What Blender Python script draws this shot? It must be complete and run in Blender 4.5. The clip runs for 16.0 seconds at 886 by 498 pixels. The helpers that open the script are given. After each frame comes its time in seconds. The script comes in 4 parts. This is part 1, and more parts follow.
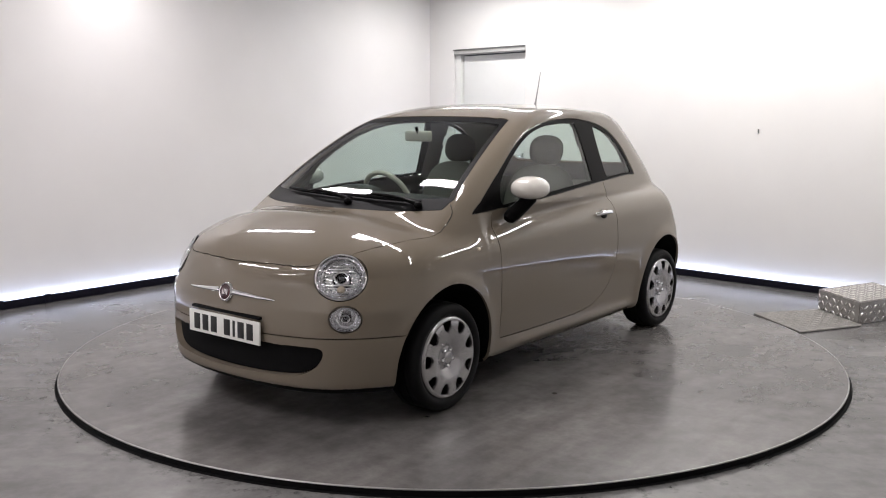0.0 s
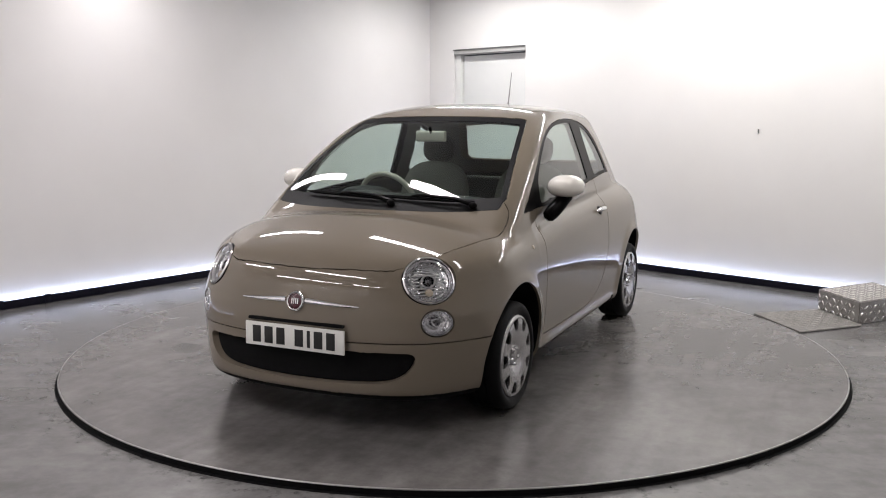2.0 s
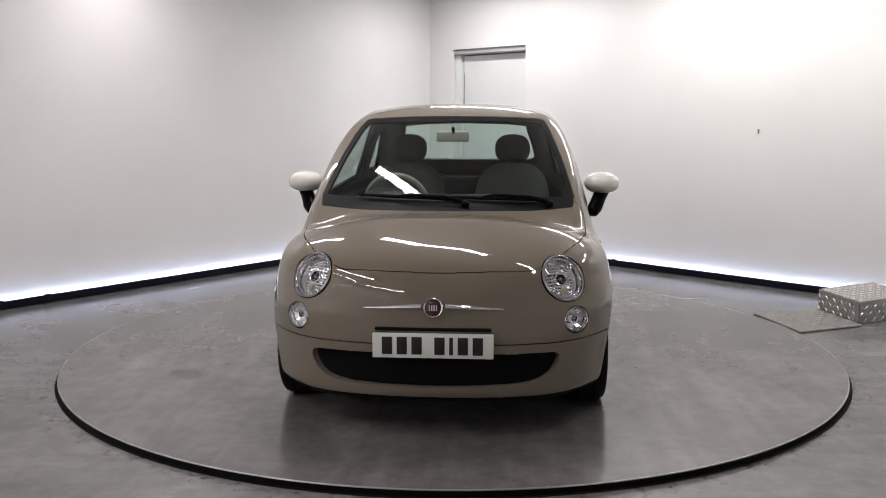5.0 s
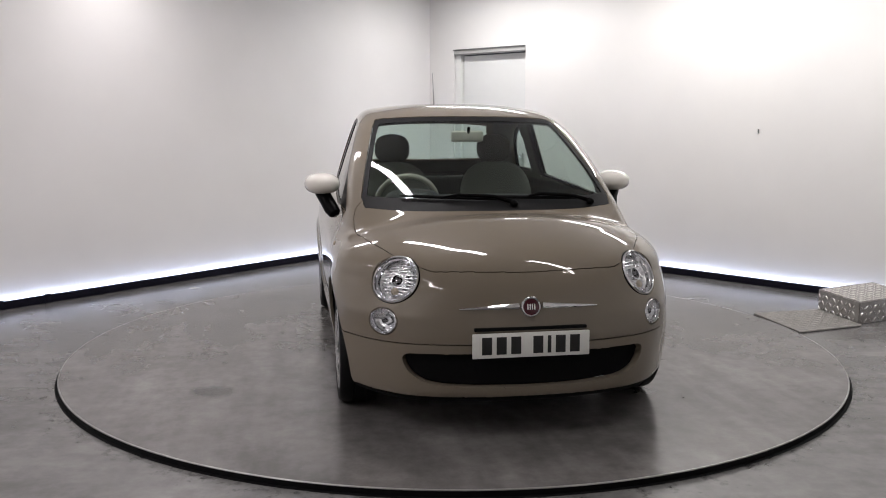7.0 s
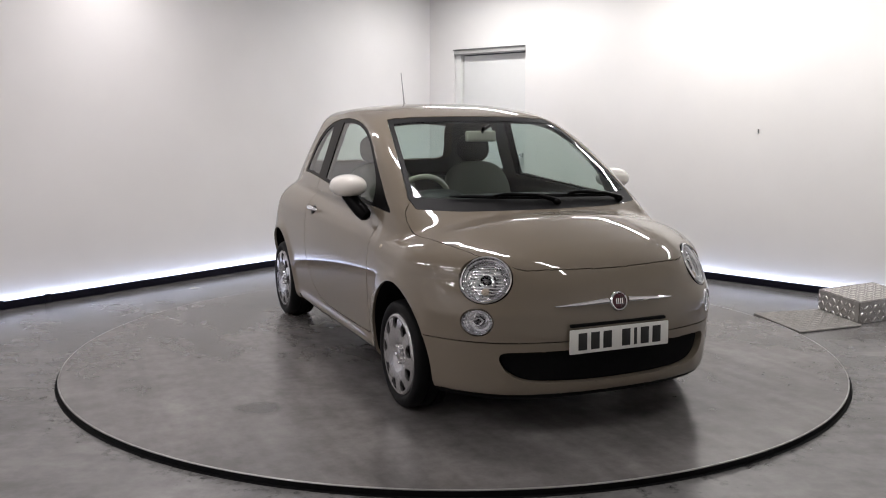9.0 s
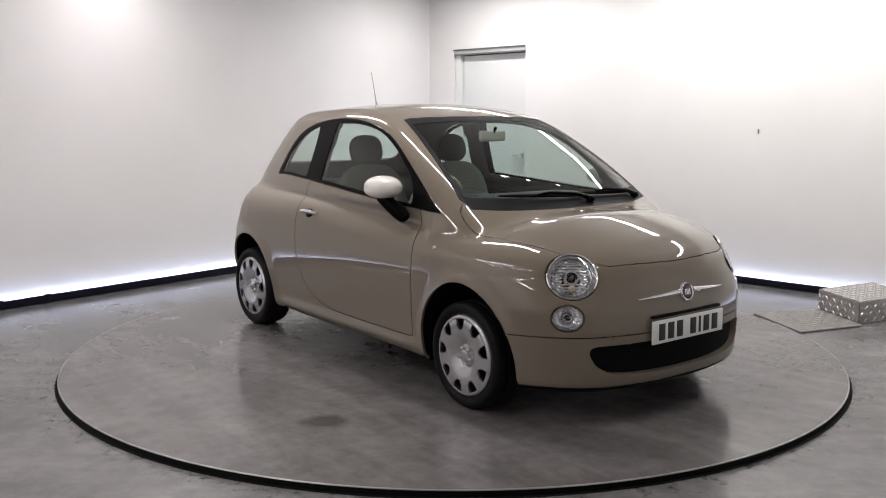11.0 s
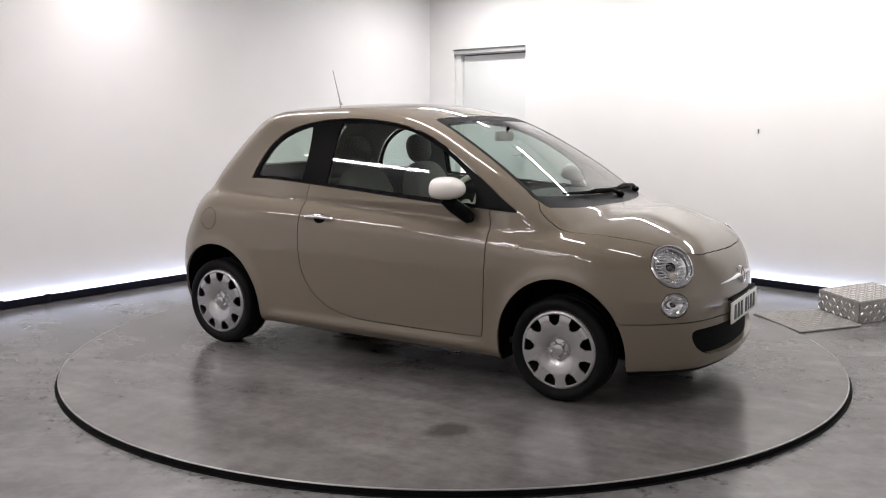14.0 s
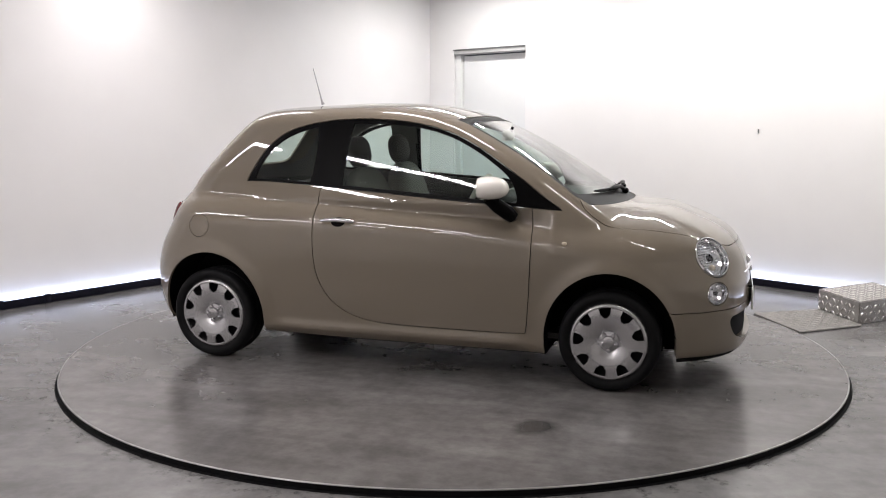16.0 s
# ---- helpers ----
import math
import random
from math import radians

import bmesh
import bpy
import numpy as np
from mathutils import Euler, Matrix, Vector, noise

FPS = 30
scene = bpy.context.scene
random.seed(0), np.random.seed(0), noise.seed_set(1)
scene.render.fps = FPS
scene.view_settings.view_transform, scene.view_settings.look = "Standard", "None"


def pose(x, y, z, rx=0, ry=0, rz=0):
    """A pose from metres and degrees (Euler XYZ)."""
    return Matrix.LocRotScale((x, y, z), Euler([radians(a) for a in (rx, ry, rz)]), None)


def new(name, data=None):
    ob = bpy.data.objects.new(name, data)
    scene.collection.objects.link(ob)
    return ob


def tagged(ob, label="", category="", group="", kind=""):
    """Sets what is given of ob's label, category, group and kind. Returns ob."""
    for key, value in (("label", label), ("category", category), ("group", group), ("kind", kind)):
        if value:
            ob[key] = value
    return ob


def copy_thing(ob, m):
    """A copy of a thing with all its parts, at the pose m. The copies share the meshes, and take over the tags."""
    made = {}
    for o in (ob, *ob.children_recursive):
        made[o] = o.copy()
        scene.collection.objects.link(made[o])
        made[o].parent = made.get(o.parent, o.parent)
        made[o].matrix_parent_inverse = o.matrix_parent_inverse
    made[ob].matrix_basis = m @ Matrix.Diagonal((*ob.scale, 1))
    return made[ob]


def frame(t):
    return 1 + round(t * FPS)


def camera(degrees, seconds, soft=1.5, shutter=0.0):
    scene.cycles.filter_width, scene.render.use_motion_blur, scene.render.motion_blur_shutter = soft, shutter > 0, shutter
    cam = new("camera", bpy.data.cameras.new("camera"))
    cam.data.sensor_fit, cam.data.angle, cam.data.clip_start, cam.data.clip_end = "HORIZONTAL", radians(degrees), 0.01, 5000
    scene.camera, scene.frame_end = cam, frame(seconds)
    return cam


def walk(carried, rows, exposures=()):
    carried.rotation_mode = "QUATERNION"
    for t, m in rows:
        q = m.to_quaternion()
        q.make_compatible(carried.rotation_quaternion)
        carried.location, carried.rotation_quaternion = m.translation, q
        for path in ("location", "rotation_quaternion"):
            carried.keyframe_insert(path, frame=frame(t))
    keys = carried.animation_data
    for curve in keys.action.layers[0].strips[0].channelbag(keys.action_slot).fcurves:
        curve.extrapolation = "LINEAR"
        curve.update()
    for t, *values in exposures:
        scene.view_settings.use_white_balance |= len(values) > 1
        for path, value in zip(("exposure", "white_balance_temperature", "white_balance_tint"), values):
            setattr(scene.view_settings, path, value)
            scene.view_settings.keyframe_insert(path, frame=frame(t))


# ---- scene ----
CAM_EYE = (0.0014, -5.5209, 1.3902)
cam = camera(52.30, 16.0, soft=1.0)
CAM_POSE = pose(*CAM_EYE, 90 - 8.263, -0.037, 0.604)
walk(cam, [(0.0, CAM_POSE), (16.0, CAM_POSE)],
     [(0.0, 0.0), (1.5, -0.07), (3.5, -0.20), (7.0, -0.24), (9.0, -0.20), (12.5, 0.03), (14.5, 0.09), (16.0, 0.12)])

# ---- light ----
world = bpy.data.worlds.new("world")
scene.world = world
world.use_nodes = True
world.node_tree.nodes["Background"].inputs[0].default_value = (0.9, 0.93, 1.0, 1)
world.node_tree.nodes["Background"].inputs[1].default_value = 0.05

CEIL = 2.86
FLOOR = -0.03


def tube_light(x, y, rz, length=1.5, power=27.0, width=0.085):
    lamp = bpy.data.lights.new("tube_lamp", "AREA")
    lamp.shape, lamp.size, lamp.size_y = "RECTANGLE", length, width
    lamp.energy, lamp.color = power, (1.0, 0.972, 0.958) if x > 0 else (1.0, 0.945, 0.962)
    ob = new("tube_lamp", lamp)
    ob.matrix_world = pose(x, y, CEIL - 0.10, 0, 0, rz)
    return ob


# ceiling battens: x, y, watts
# the unseen batten at x 3.40 is added to brighten the east wall
BATTENS = [(-1.98, 1.12, 26), (-0.22, -0.48, 33), (0.30, 3.35, 34), (1.90, 1.80, 39), (3.40, 0.30, 42),
           (-3.85, -1.25, 23), (-2.15, -2.75, 22), (-3.25, -2.95, 18), (-1.75, -4.35, 18), (1.45, -2.15, 15)]
BATTEN_LEN = 1.6
for bx, by, bp in BATTENS:
    tube_light(bx, by, -45, BATTEN_LEN, bp)


# ---- materials ----
def mat(name):
    m = bpy.data.materials.new(name)
    m.use_nodes = True
    nt = m.node_tree
    return m, nt, nt.nodes["Principled BSDF"]


def link(nt, a, b):
    nt.links.new(a, b)


def noise_node(nt, scale, detail=4.0, rough=0.55, coords="Object"):
    tc = nt.nodes.new("ShaderNodeTexCoord")
    n = nt.nodes.new("ShaderNodeTexNoise")
    n.inputs["Scale"].default_value, n.inputs["Detail"].default_value, n.inputs["Roughness"].default_value = scale, detail, rough
    link(nt, tc.outputs[coords], n.inputs["Vector"])
    return n


def ramp(nt, fac, stops):
    r = nt.nodes.new("ShaderNodeValToRGB")
    while len(r.color_ramp.elements) < len(stops):
        r.color_ramp.elements.new(0.5)
    for e, (pos, col) in zip(r.color_ramp.elements, stops):
        e.position, e.color = pos, (*col, 1) if len(col) == 3 else (col[0],) * 3 + (1,)
    link(nt, fac, r.inputs[0])
    return r


def bump(nt, bsdf, fac, strength, distance):
    b = nt.nodes.new("ShaderNodeBump")
    b.inputs["Strength"].default_value, b.inputs["Distance"].default_value = strength, distance
    link(nt, fac, b.inputs["Height"])
    link(nt, b.outputs[0], bsdf.inputs["Normal"])


def mix_rgb(nt, fac, a, b, mode="MIX"):
    m = nt.nodes.new("ShaderNodeMix")
    m.data_type, m.blend_type = "RGBA", mode
    for sock, v in ((m.inputs[0], fac), (m.inputs[6], a), (m.inputs[7], b)):
        if isinstance(v, bpy.types.NodeSocket):
            link(nt, v, sock)
        else:
            sock.default_value = v if isinstance(v, (int, float)) else (*v, 1)
    return m.outputs[2]


def simple(name, col, rough=0.5, metal=0.0, coat=0.0, vary=0.06, scale=40.0, bumps=0.0, bump_scale=300.0, spec=0.5):
    m, nt, b = mat(name)
    n = noise_node(nt, scale)
    lo = tuple(max(0, c * (1 - vary)) for c in col)
    hi = tuple(min(1, c * (1 + vary)) for c in col)
    link(nt, ramp(nt, n.outputs[0], [(0.3, lo), (0.7, hi)]).outputs[0], b.inputs["Base Color"])
    b.inputs["Roughness"].default_value, b.inputs["Metallic"].default_value = rough, metal
    b.inputs["Coat Weight"].default_value = coat
    b.inputs["Specular IOR Level"].default_value = spec
    b.inputs["Coat Roughness"].default_value = 0.03
    if bumps:
        n2 = noise_node(nt, bump_scale, 2)
        bump(nt, b, n2.outputs[0], bumps, 0.002)
    return m


def floor_paint(name, base, seed, spots=(), grime=0.0):
    """Worn grey floor paint: broad clouds, small stains, scuffs and tyre marks."""
    m, nt, b = mat(name)
    tc = nt.nodes.new("ShaderNodeTexCoord")
    mp = nt.nodes.new("ShaderNodeMapping")
    mp.inputs["Location"].default_value = (seed, seed * 0.7, 0)
    link(nt, tc.outputs["Object"], mp.inputs[0])
    def n(scale, detail, rough=0.6):
        k = nt.nodes.new("ShaderNodeTexNoise")
        k.inputs["Scale"].default_value, k.inputs["Detail"].default_value, k.inputs["Roughness"].default_value = scale, detail, rough
        link(nt, mp.outputs[0], k.inputs["Vector"])
        return k.outputs[0]
    def tone_of(fac, lo, hi):
        k = nt.nodes.new("ShaderNodeMapRange")
        k.interpolation_type = "SMOOTHSTEP"
        k.inputs["From Min"].default_value, k.inputs["From Max"].default_value = 0.28, 0.72
        k.inputs["To Min"].default_value, k.inputs["To Max"].default_value = lo, hi
        link(nt, fac, k.inputs["Value"])
        return k.outputs[0]
    # broad clouds, hand-sized blotches, fine mottling and drag marks, one over the other
    streak_map = nt.nodes.new("ShaderNodeMapping")
    streak_map.inputs["Scale"].default_value = (0.6, 5.0, 1.0)
    streak_map.inputs["Rotation"].default_value = (0, 0, 0.5 + seed)
    link(nt, tc.outputs["Object"], streak_map.inputs[0])
    streak = nt.nodes.new("ShaderNodeTexNoise")
    streak.inputs["Scale"].default_value, streak.inputs["Detail"].default_value = 1.6, 5.0
    link(nt, streak_map.outputs[0], streak.inputs["Vector"])
    col = base
    for fac, lo, hi in ((n(0.9, 3, 0.5), 0.82, 1.18), (n(3.4, 6, 0.62), 0.80, 1.20), (n(13.0, 5, 0.65), 0.88, 1.12), (streak.outputs[0], 0.88, 1.10)):
        rgb = nt.nodes.new("ShaderNodeCombineColor")
        v = tone_of(fac, lo, hi)
        for c3 in range(3):
            link(nt, v, rgb.inputs[c3])
        col = mix_rgb(nt, 1.0, col, rgb.outputs[0], "MULTIPLY")
    for (sx, sy), rad, edge, tone in spots:
        sub = nt.nodes.new("ShaderNodeVectorMath")
        sub.operation = "DISTANCE"
        sub.inputs[1].default_value = (sx, sy, 0)
        link(nt, tc.outputs["Object"], sub.inputs[0])
        wob = nt.nodes.new("ShaderNodeMath")
        wob.operation = "MULTIPLY_ADD"
        wob.inputs[1].default_value = rad * 1.2
        link(nt, n(9.0, 4, 0.6), wob.inputs[0]), link(nt, sub.outputs["Value"], wob.inputs[2])
        col = mix_rgb(nt, ramp(nt, wob.outputs[0], [(rad * 1.5 - edge, (1.0,)), (rad * 1.5 + edge, (0.0,))]).outputs[0], col, tuple(c * tone for c in base))
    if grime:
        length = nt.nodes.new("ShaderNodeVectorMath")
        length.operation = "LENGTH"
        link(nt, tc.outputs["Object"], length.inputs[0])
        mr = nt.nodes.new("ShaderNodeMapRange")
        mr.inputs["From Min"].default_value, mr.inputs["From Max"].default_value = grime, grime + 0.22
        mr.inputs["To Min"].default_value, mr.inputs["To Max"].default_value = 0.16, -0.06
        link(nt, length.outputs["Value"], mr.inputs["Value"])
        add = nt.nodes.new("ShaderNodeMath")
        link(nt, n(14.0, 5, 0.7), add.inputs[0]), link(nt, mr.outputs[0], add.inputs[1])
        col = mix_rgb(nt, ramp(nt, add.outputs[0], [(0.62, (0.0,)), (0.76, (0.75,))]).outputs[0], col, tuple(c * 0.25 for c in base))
    link(nt, col, b.inputs["Base Color"])
    link(nt, ramp(nt, n(2.2, 2, 0.5), [(0.25, (0.17,)), (0.75, (0.24,))]).outputs[0], b.inputs["Roughness"])
    b.inputs["Specular IOR Level"].default_value = 0.7
    return m


def glass_mat(name, tint, gloss=1.0):
    m, nt, b = mat(name)
    nt.nodes.remove(b)
    out = nt.nodes["Material Output"]
    tr, gl, lw, pw, ad, mx = (nt.nodes.new(k) for k in ("ShaderNodeBsdfTransparent", "ShaderNodeBsdfGlossy", "ShaderNodeLayerWeight", "ShaderNodeMath", "ShaderNodeMath", "ShaderNodeMixShader"))
    tr.inputs[0].default_value = (*tint, 1)
    gl.inputs["Roughness"].default_value = 0.01
    gl.inputs["Color"].default_value = (gloss, gloss, gloss, 1)
    lw.inputs[0].default_value = 0.5
    pw.operation, pw.inputs[1].default_value = "POWER", 5.0
    ad.operation, ad.inputs[1].default_value, ad.inputs[2].default_value = "MULTIPLY_ADD", 0.92, 0.045
    link(nt, lw.outputs["Facing"], pw.inputs[0]), link(nt, pw.outputs[0], ad.inputs[0])
    link(nt, ad.outputs[0], mx.inputs[0]), link(nt, tr.outputs[0], mx.inputs[1]), link(nt, gl.outputs[0], mx.inputs[2])
    link(nt, mx.outputs[0], out.inputs[0])
    return m


def glow(name, col, strength):
    m, nt, b = mat(name)
    b.inputs["Emission Color"].default_value = (*col, 1)
    b.inputs["Emission Strength"].default_value = strength
    b.inputs["Base Color"].default_value = (0.8, 0.8, 0.8, 1)
    return m


def car_paint():
    m, nt, b = mat("beige_paint")
    n = noise_node(nt, 900, 2)
    link(nt, ramp(nt, n.outputs[0], [(0.35, (0.168, 0.141, 0.107)), (0.65, (0.190, 0.160, 0.122))]).outputs[0], b.inputs["Base Color"])
    b.inputs["Roughness"].default_value = 0.38
    b.inputs["Specular IOR Level"].default_value = 0.05
    b.inputs["Coat Weight"].default_value, b.inputs["Coat Roughness"].default_value = 1.0, 0.012
    b.inputs["Coat IOR"].default_value = 1.55
    return m


PAINT = car_paint()
WHITE_GLOSS = simple("white_gloss_paint", (0.78, 0.75, 0.69), 0.25, coat=0.8, vary=0.01)
BLACK_TRIM = simple("black_trim", (0.003, 0.0028, 0.003), 0.28, vary=0.02, spec=0.04)
SCREEN_BLACK = simple("screen_border_black", (0.005, 0.005, 0.0055), 0.55, vary=0.1, spec=0.15)
BLACK_MATT = simple("black_matt", (0.004, 0.004, 0.0045), 0.8, vary=0.2, spec=0.12, bumps=0.2)
RUBBER = simple("tyre_rubber", (0.0035, 0.0035, 0.004), 0.6, vary=0.2, spec=0.16, bumps=0.25)
CHROME = simple("chrome", (0.82, 0.82, 0.84), 0.07, 1.0, vary=0.01)
SILVER = simple("silver_wheel_paint", (0.42, 0.415, 0.42), 0.26, 0.75, coat=0.3, vary=0.04)
LAMP_DARK = simple("lamp_grey_chrome", (0.22, 0.21, 0.23), 0.15, 1.0, vary=0.05)
AERIAL_GREY = simple("aerial_grey", (0.30, 0.29, 0.29), 0.5, vary=0.05)
REFLECTOR = simple("reflector", (0.92, 0.92, 0.93), 0.16, 1.0, vary=0.02)
GLASS = glass_mat("tinted_glass", (0.72, 0.80, 0.76))
CLEAR = glass_mat("clear_lens", (0.93, 0.94, 0.95))
SEAT_LIGHT = simple("light_grey_cloth", (0.165, 0.162, 0.145), 0.85, vary=0.1, scale=120, bumps=0.4)
SEAT_DARK = simple("dark_grey_cloth", (0.05, 0.048, 0.046), 0.85, vary=0.15, scale=120, bumps=0.4)
DASH = simple("dark_dashboard_plastic", (0.022, 0.022, 0.023), 0.5, vary=0.1, bumps=0.4)
CREAM_PLASTIC = simple("cream_plastic", (0.50, 0.47, 0.41), 0.45, vary=0.03)
LINING = simple("grey_lining", (0.11, 0.107, 0.10), 0.85, vary=0.08)
PLATE_WHITE = simple("plate_white", (0.80, 0.80, 0.76), 0.35, vary=0.02)
INK = simple("plate_black", (0.015, 0.015, 0.015), 0.4, vary=0.02)
RED_ENAMEL = simple("red_enamel", (0.055, 0.007, 0.014), 0.25, coat=0.6, vary=0.05)
RED_LENS = simple("red_lens", (0.10, 0.008, 0.01), 0.12, coat=1.0, vary=0.05)
AMBER = simple("amber_lens", (0.45, 0.38, 0.29), 0.2, coat=0.5, vary=0.03)
WALL_PAINT = simple("white_wall_paint", (0.78, 0.765, 0.75), 0.6, vary=0.025, scale=1.2, bumps=0.05, bump_scale=90)
DOOR_PAINT = simple("white_door_paint", (0.71, 0.715, 0.705), 0.45, vary=0.02, scale=3)
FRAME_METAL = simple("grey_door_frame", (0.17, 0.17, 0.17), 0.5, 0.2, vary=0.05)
TRACK_METAL = simple("pale_track_metal", (0.52, 0.52, 0.51), 0.45, 0.1, vary=0.04)
CEILING_PAINT = simple("ceiling_paint", (0.70, 0.69, 0.67), 0.8, vary=0.03, scale=2)
BATTEN_MAT = simple("batten_white", (0.75, 0.75, 0.74), 0.4, vary=0.02)
TRIM_BLACK = simple("black_skirting", (0.006, 0.006, 0.012), 0.5, vary=0.2, spec=0.15)
STEEL_EDGE = simple("worn_steel_edge", (0.33, 0.32, 0.31), 0.38, 0.7, vary=0.15, scale=20)
ALU = simple("aluminium_plate", (0.33, 0.315, 0.30), 0.45, 0.6, vary=0.2, scale=14)
ALU_BRIGHT = simple("worn_bright_aluminium", (0.56, 0.54, 0.52), 0.38, 0.8, vary=0.1, scale=20)
ALU_DIRTY = simple("dirty_aluminium", (0.24, 0.228, 0.215), 0.5, 0.5, vary=0.15, scale=10)
TABLE_PAINT = floor_paint("turntable_paint", (0.145, 0.137, 0.133), 3.1, [((0.826, -1.40), 0.10, 0.03, 0.45), ((0.51, 1.068), 0.012, 0.004, 0.12), ((-0.9, 1.45), 0.12, 0.06, 0.6), ((1.2, 0.8), 0.05, 0.03, 0.6), ((-1.5, -0.9), 0.09, 0.05, 0.6)])
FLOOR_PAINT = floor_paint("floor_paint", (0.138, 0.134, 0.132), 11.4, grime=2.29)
LED = glow("cold_led_strip", (0.60, 0.70, 1.0), 34.0)


# ---- mesh helpers ----
def bm_box(sx, sy, sz, bevel=0.0, at=(0, 0, 0), seg=2):
    bm = bmesh.new()
    bmesh.ops.create_cube(bm, size=1)
    bmesh.ops.scale(bm, vec=(sx, sy, sz), verts=bm.verts)
    if bevel:
        bmesh.ops.bevel(bm, geom=bm.edges[:], offset=bevel, segments=seg, affect="EDGES", profile=0.6)
    bmesh.ops.translate(bm, vec=at, verts=bm.verts)
    return bm


def bm_lathe(profile, n=48, axis="Y"):
    """Turns a profile of (radius, height) round an axis."""
    bm = bmesh.new()
    rings = []
    for r, h in profile:
        ring = []
        for i in range(n):
            a = 2 * math.pi * i / n
            c, s = r * math.cos(a), r * math.sin(a)
            ring.append(bm.verts.new((c, h, s) if axis == "Y" else (c, s, h) if axis == "Z" else (h, c, s)))
        rings.append(ring)
    for a, b in zip(rings, rings[1:]):
        for i in range(n):
            bm.faces.new((a[i], a[(i + 1) % n], b[(i + 1) % n], b[i]))
    bmesh.ops.remove_doubles(bm, verts=bm.verts, dist=1e-5)
    bmesh.ops.recalc_face_normals(bm, faces=bm.faces)
    return bm


def bm_tube(points, radius, n=10, closed=False):
    """A round bar along points; radius may be a list."""
    bm = bmesh.new()
    pts = [Vector(q) for q in points]
    rings = []
    m = len(pts)
    up = Vector((0.123, 0.21, 0.97))
    for i, q in enumerate(pts):
        a = pts[(i - 1) % m] if closed or i else pts[0]
        b = pts[(i + 1) % m] if closed or i < m - 1 else pts[-1]
        d = (b - a).normalized()
        e = d.cross(up).normalized()
        f = e.cross(d)
        r = radius[i] if isinstance(radius, (list, tuple)) else radius
        rings.append([bm.verts.new(q + r * (math.cos(2 * math.pi * k / n) * e + math.sin(2 * math.pi * k / n) * f)) for k in range(n)])
    pairs = list(zip(rings, rings[1:])) + ([(rings[-1], rings[0])] if closed else [])
    for a, b in pairs:
        for k in range(n):
            bm.faces.new((a[k], a[(k + 1) % n], b[(k + 1) % n], b[k]))
    if not closed:
        bm.faces.new(rings[0]), bm.faces.new(rings[-1])
    bmesh.ops.recalc_face_normals(bm, faces=bm.faces)
    return bm


def bm_ellipsoid(rx, ry, rz, at=(0, 0, 0), power=1.0, seg=32, turn=None):
    bm = bmesh.new()
    bmesh.ops.create_uvsphere(bm, u_segments=seg, v_segments=seg // 2, radius=1)
    for v in bm.verts:
        c = [math.copysign(abs(k) ** power, k) for k in v.co]
        v.co = Vector((c[0] * rx, c[1] * ry, c[2] * rz))
    if turn is not None:
        bmesh.ops.transform(bm, matrix=turn, verts=bm.verts)
    bmesh.ops.translate(bm, vec=at, verts=bm.verts)
    return bm


def as_mesh(name, bm, material, smooth=True):
    me = bpy.data.meshes.new(name)
    bm.to_mesh(me)
    bm.free()
    me.materials.append(material)
    if smooth:
        me.shade_smooth()
        me.set_sharp_from_angle(angle=radians(38))
    return me


def part(name, bm, material, parent, label="", m=None, smooth=True):
    ob = new(name, as_mesh(name, bm, material, smooth))
    ob.parent = parent
    if m is not None:
        ob.matrix_basis = m
    return tagged(ob, label)


def thing(name, bm, material, label, category, m=None, group="", kind="", smooth=True):
    ob = new(name, as_mesh(name, bm, material, smooth))
    if m is not None:
        ob.matrix_basis = m
    return tagged(ob, label, category, group, kind)


# ---- the room ----
CORNER = Vector((-0.258, 4.975, 0))
LDIR, RDIR = Vector((-0.6286, -0.7777, 0)).normalized(), Vector((0.7216, -0.6923, 0)).normalized()
LEFT_END, RIGHT_END = CORNER + 8.3 * LDIR, CORNER + 8.3 * RDIR
BACK = Vector((0.35, -7.4, 0))


def wall_frame(a, b):
    """A pose whose x runs from a to b along the wall's face, y out of the room, z up."""
    d = (b - a).normalized()
    return Matrix.Translation(a) @ Matrix.Rotation(math.atan2(d.y, d.x), 4, "Z"), (b - a).length


def slab(x0, x1, z0, z1, thick, y0=0.0, bevel=0.0):
    return bm_box(x1 - x0, thick, z1 - z0, bevel, ((x0 + x1) / 2, y0 + thick / 2, (z0 + z1) / 2))


def join(bms):
    out = bmesh.new()
    for b in bms:
        me = bpy.data.meshes.new("tmp")
        b.to_mesh(me)
        b.free()
        out.from_mesh(me)
        bpy.data.meshes.remove(me)
    return out


WL, WL_LEN = wall_frame(LEFT_END, CORNER)
WR, WR_LEN = wall_frame(CORNER, RIGHT_END)
WRB, WRB_LEN = wall_frame(RIGHT_END, BACK)
WLB, WLB_LEN = wall_frame(BACK, LEFT_END)
TH = 0.15
# doorway in the right wall: from, to, top
DX0, DX1, DTOP = 0.385, 1.402, 2.140
thing("wall_west", slab(-0.1, WL_LEN, FLOOR, CEIL, TH), WALL_PAINT, "white painted studio wall with a lit foot", "wall", WL, kind="structure")
thing("wall_east", join([slab(0, DX0, FLOOR, CEIL, TH), slab(DX1, WR_LEN, FLOOR, CEIL, TH), slab(DX0, DX1, DTOP, CEIL, TH)]), WALL_PAINT,
      "white painted studio wall with a doorway", "wall", WR, kind="structure")
thing("wall_south_east", slab(0, WRB_LEN, FLOOR, CEIL, TH), WALL_PAINT, "plain white painted wall", "wall", WRB, kind="structure")
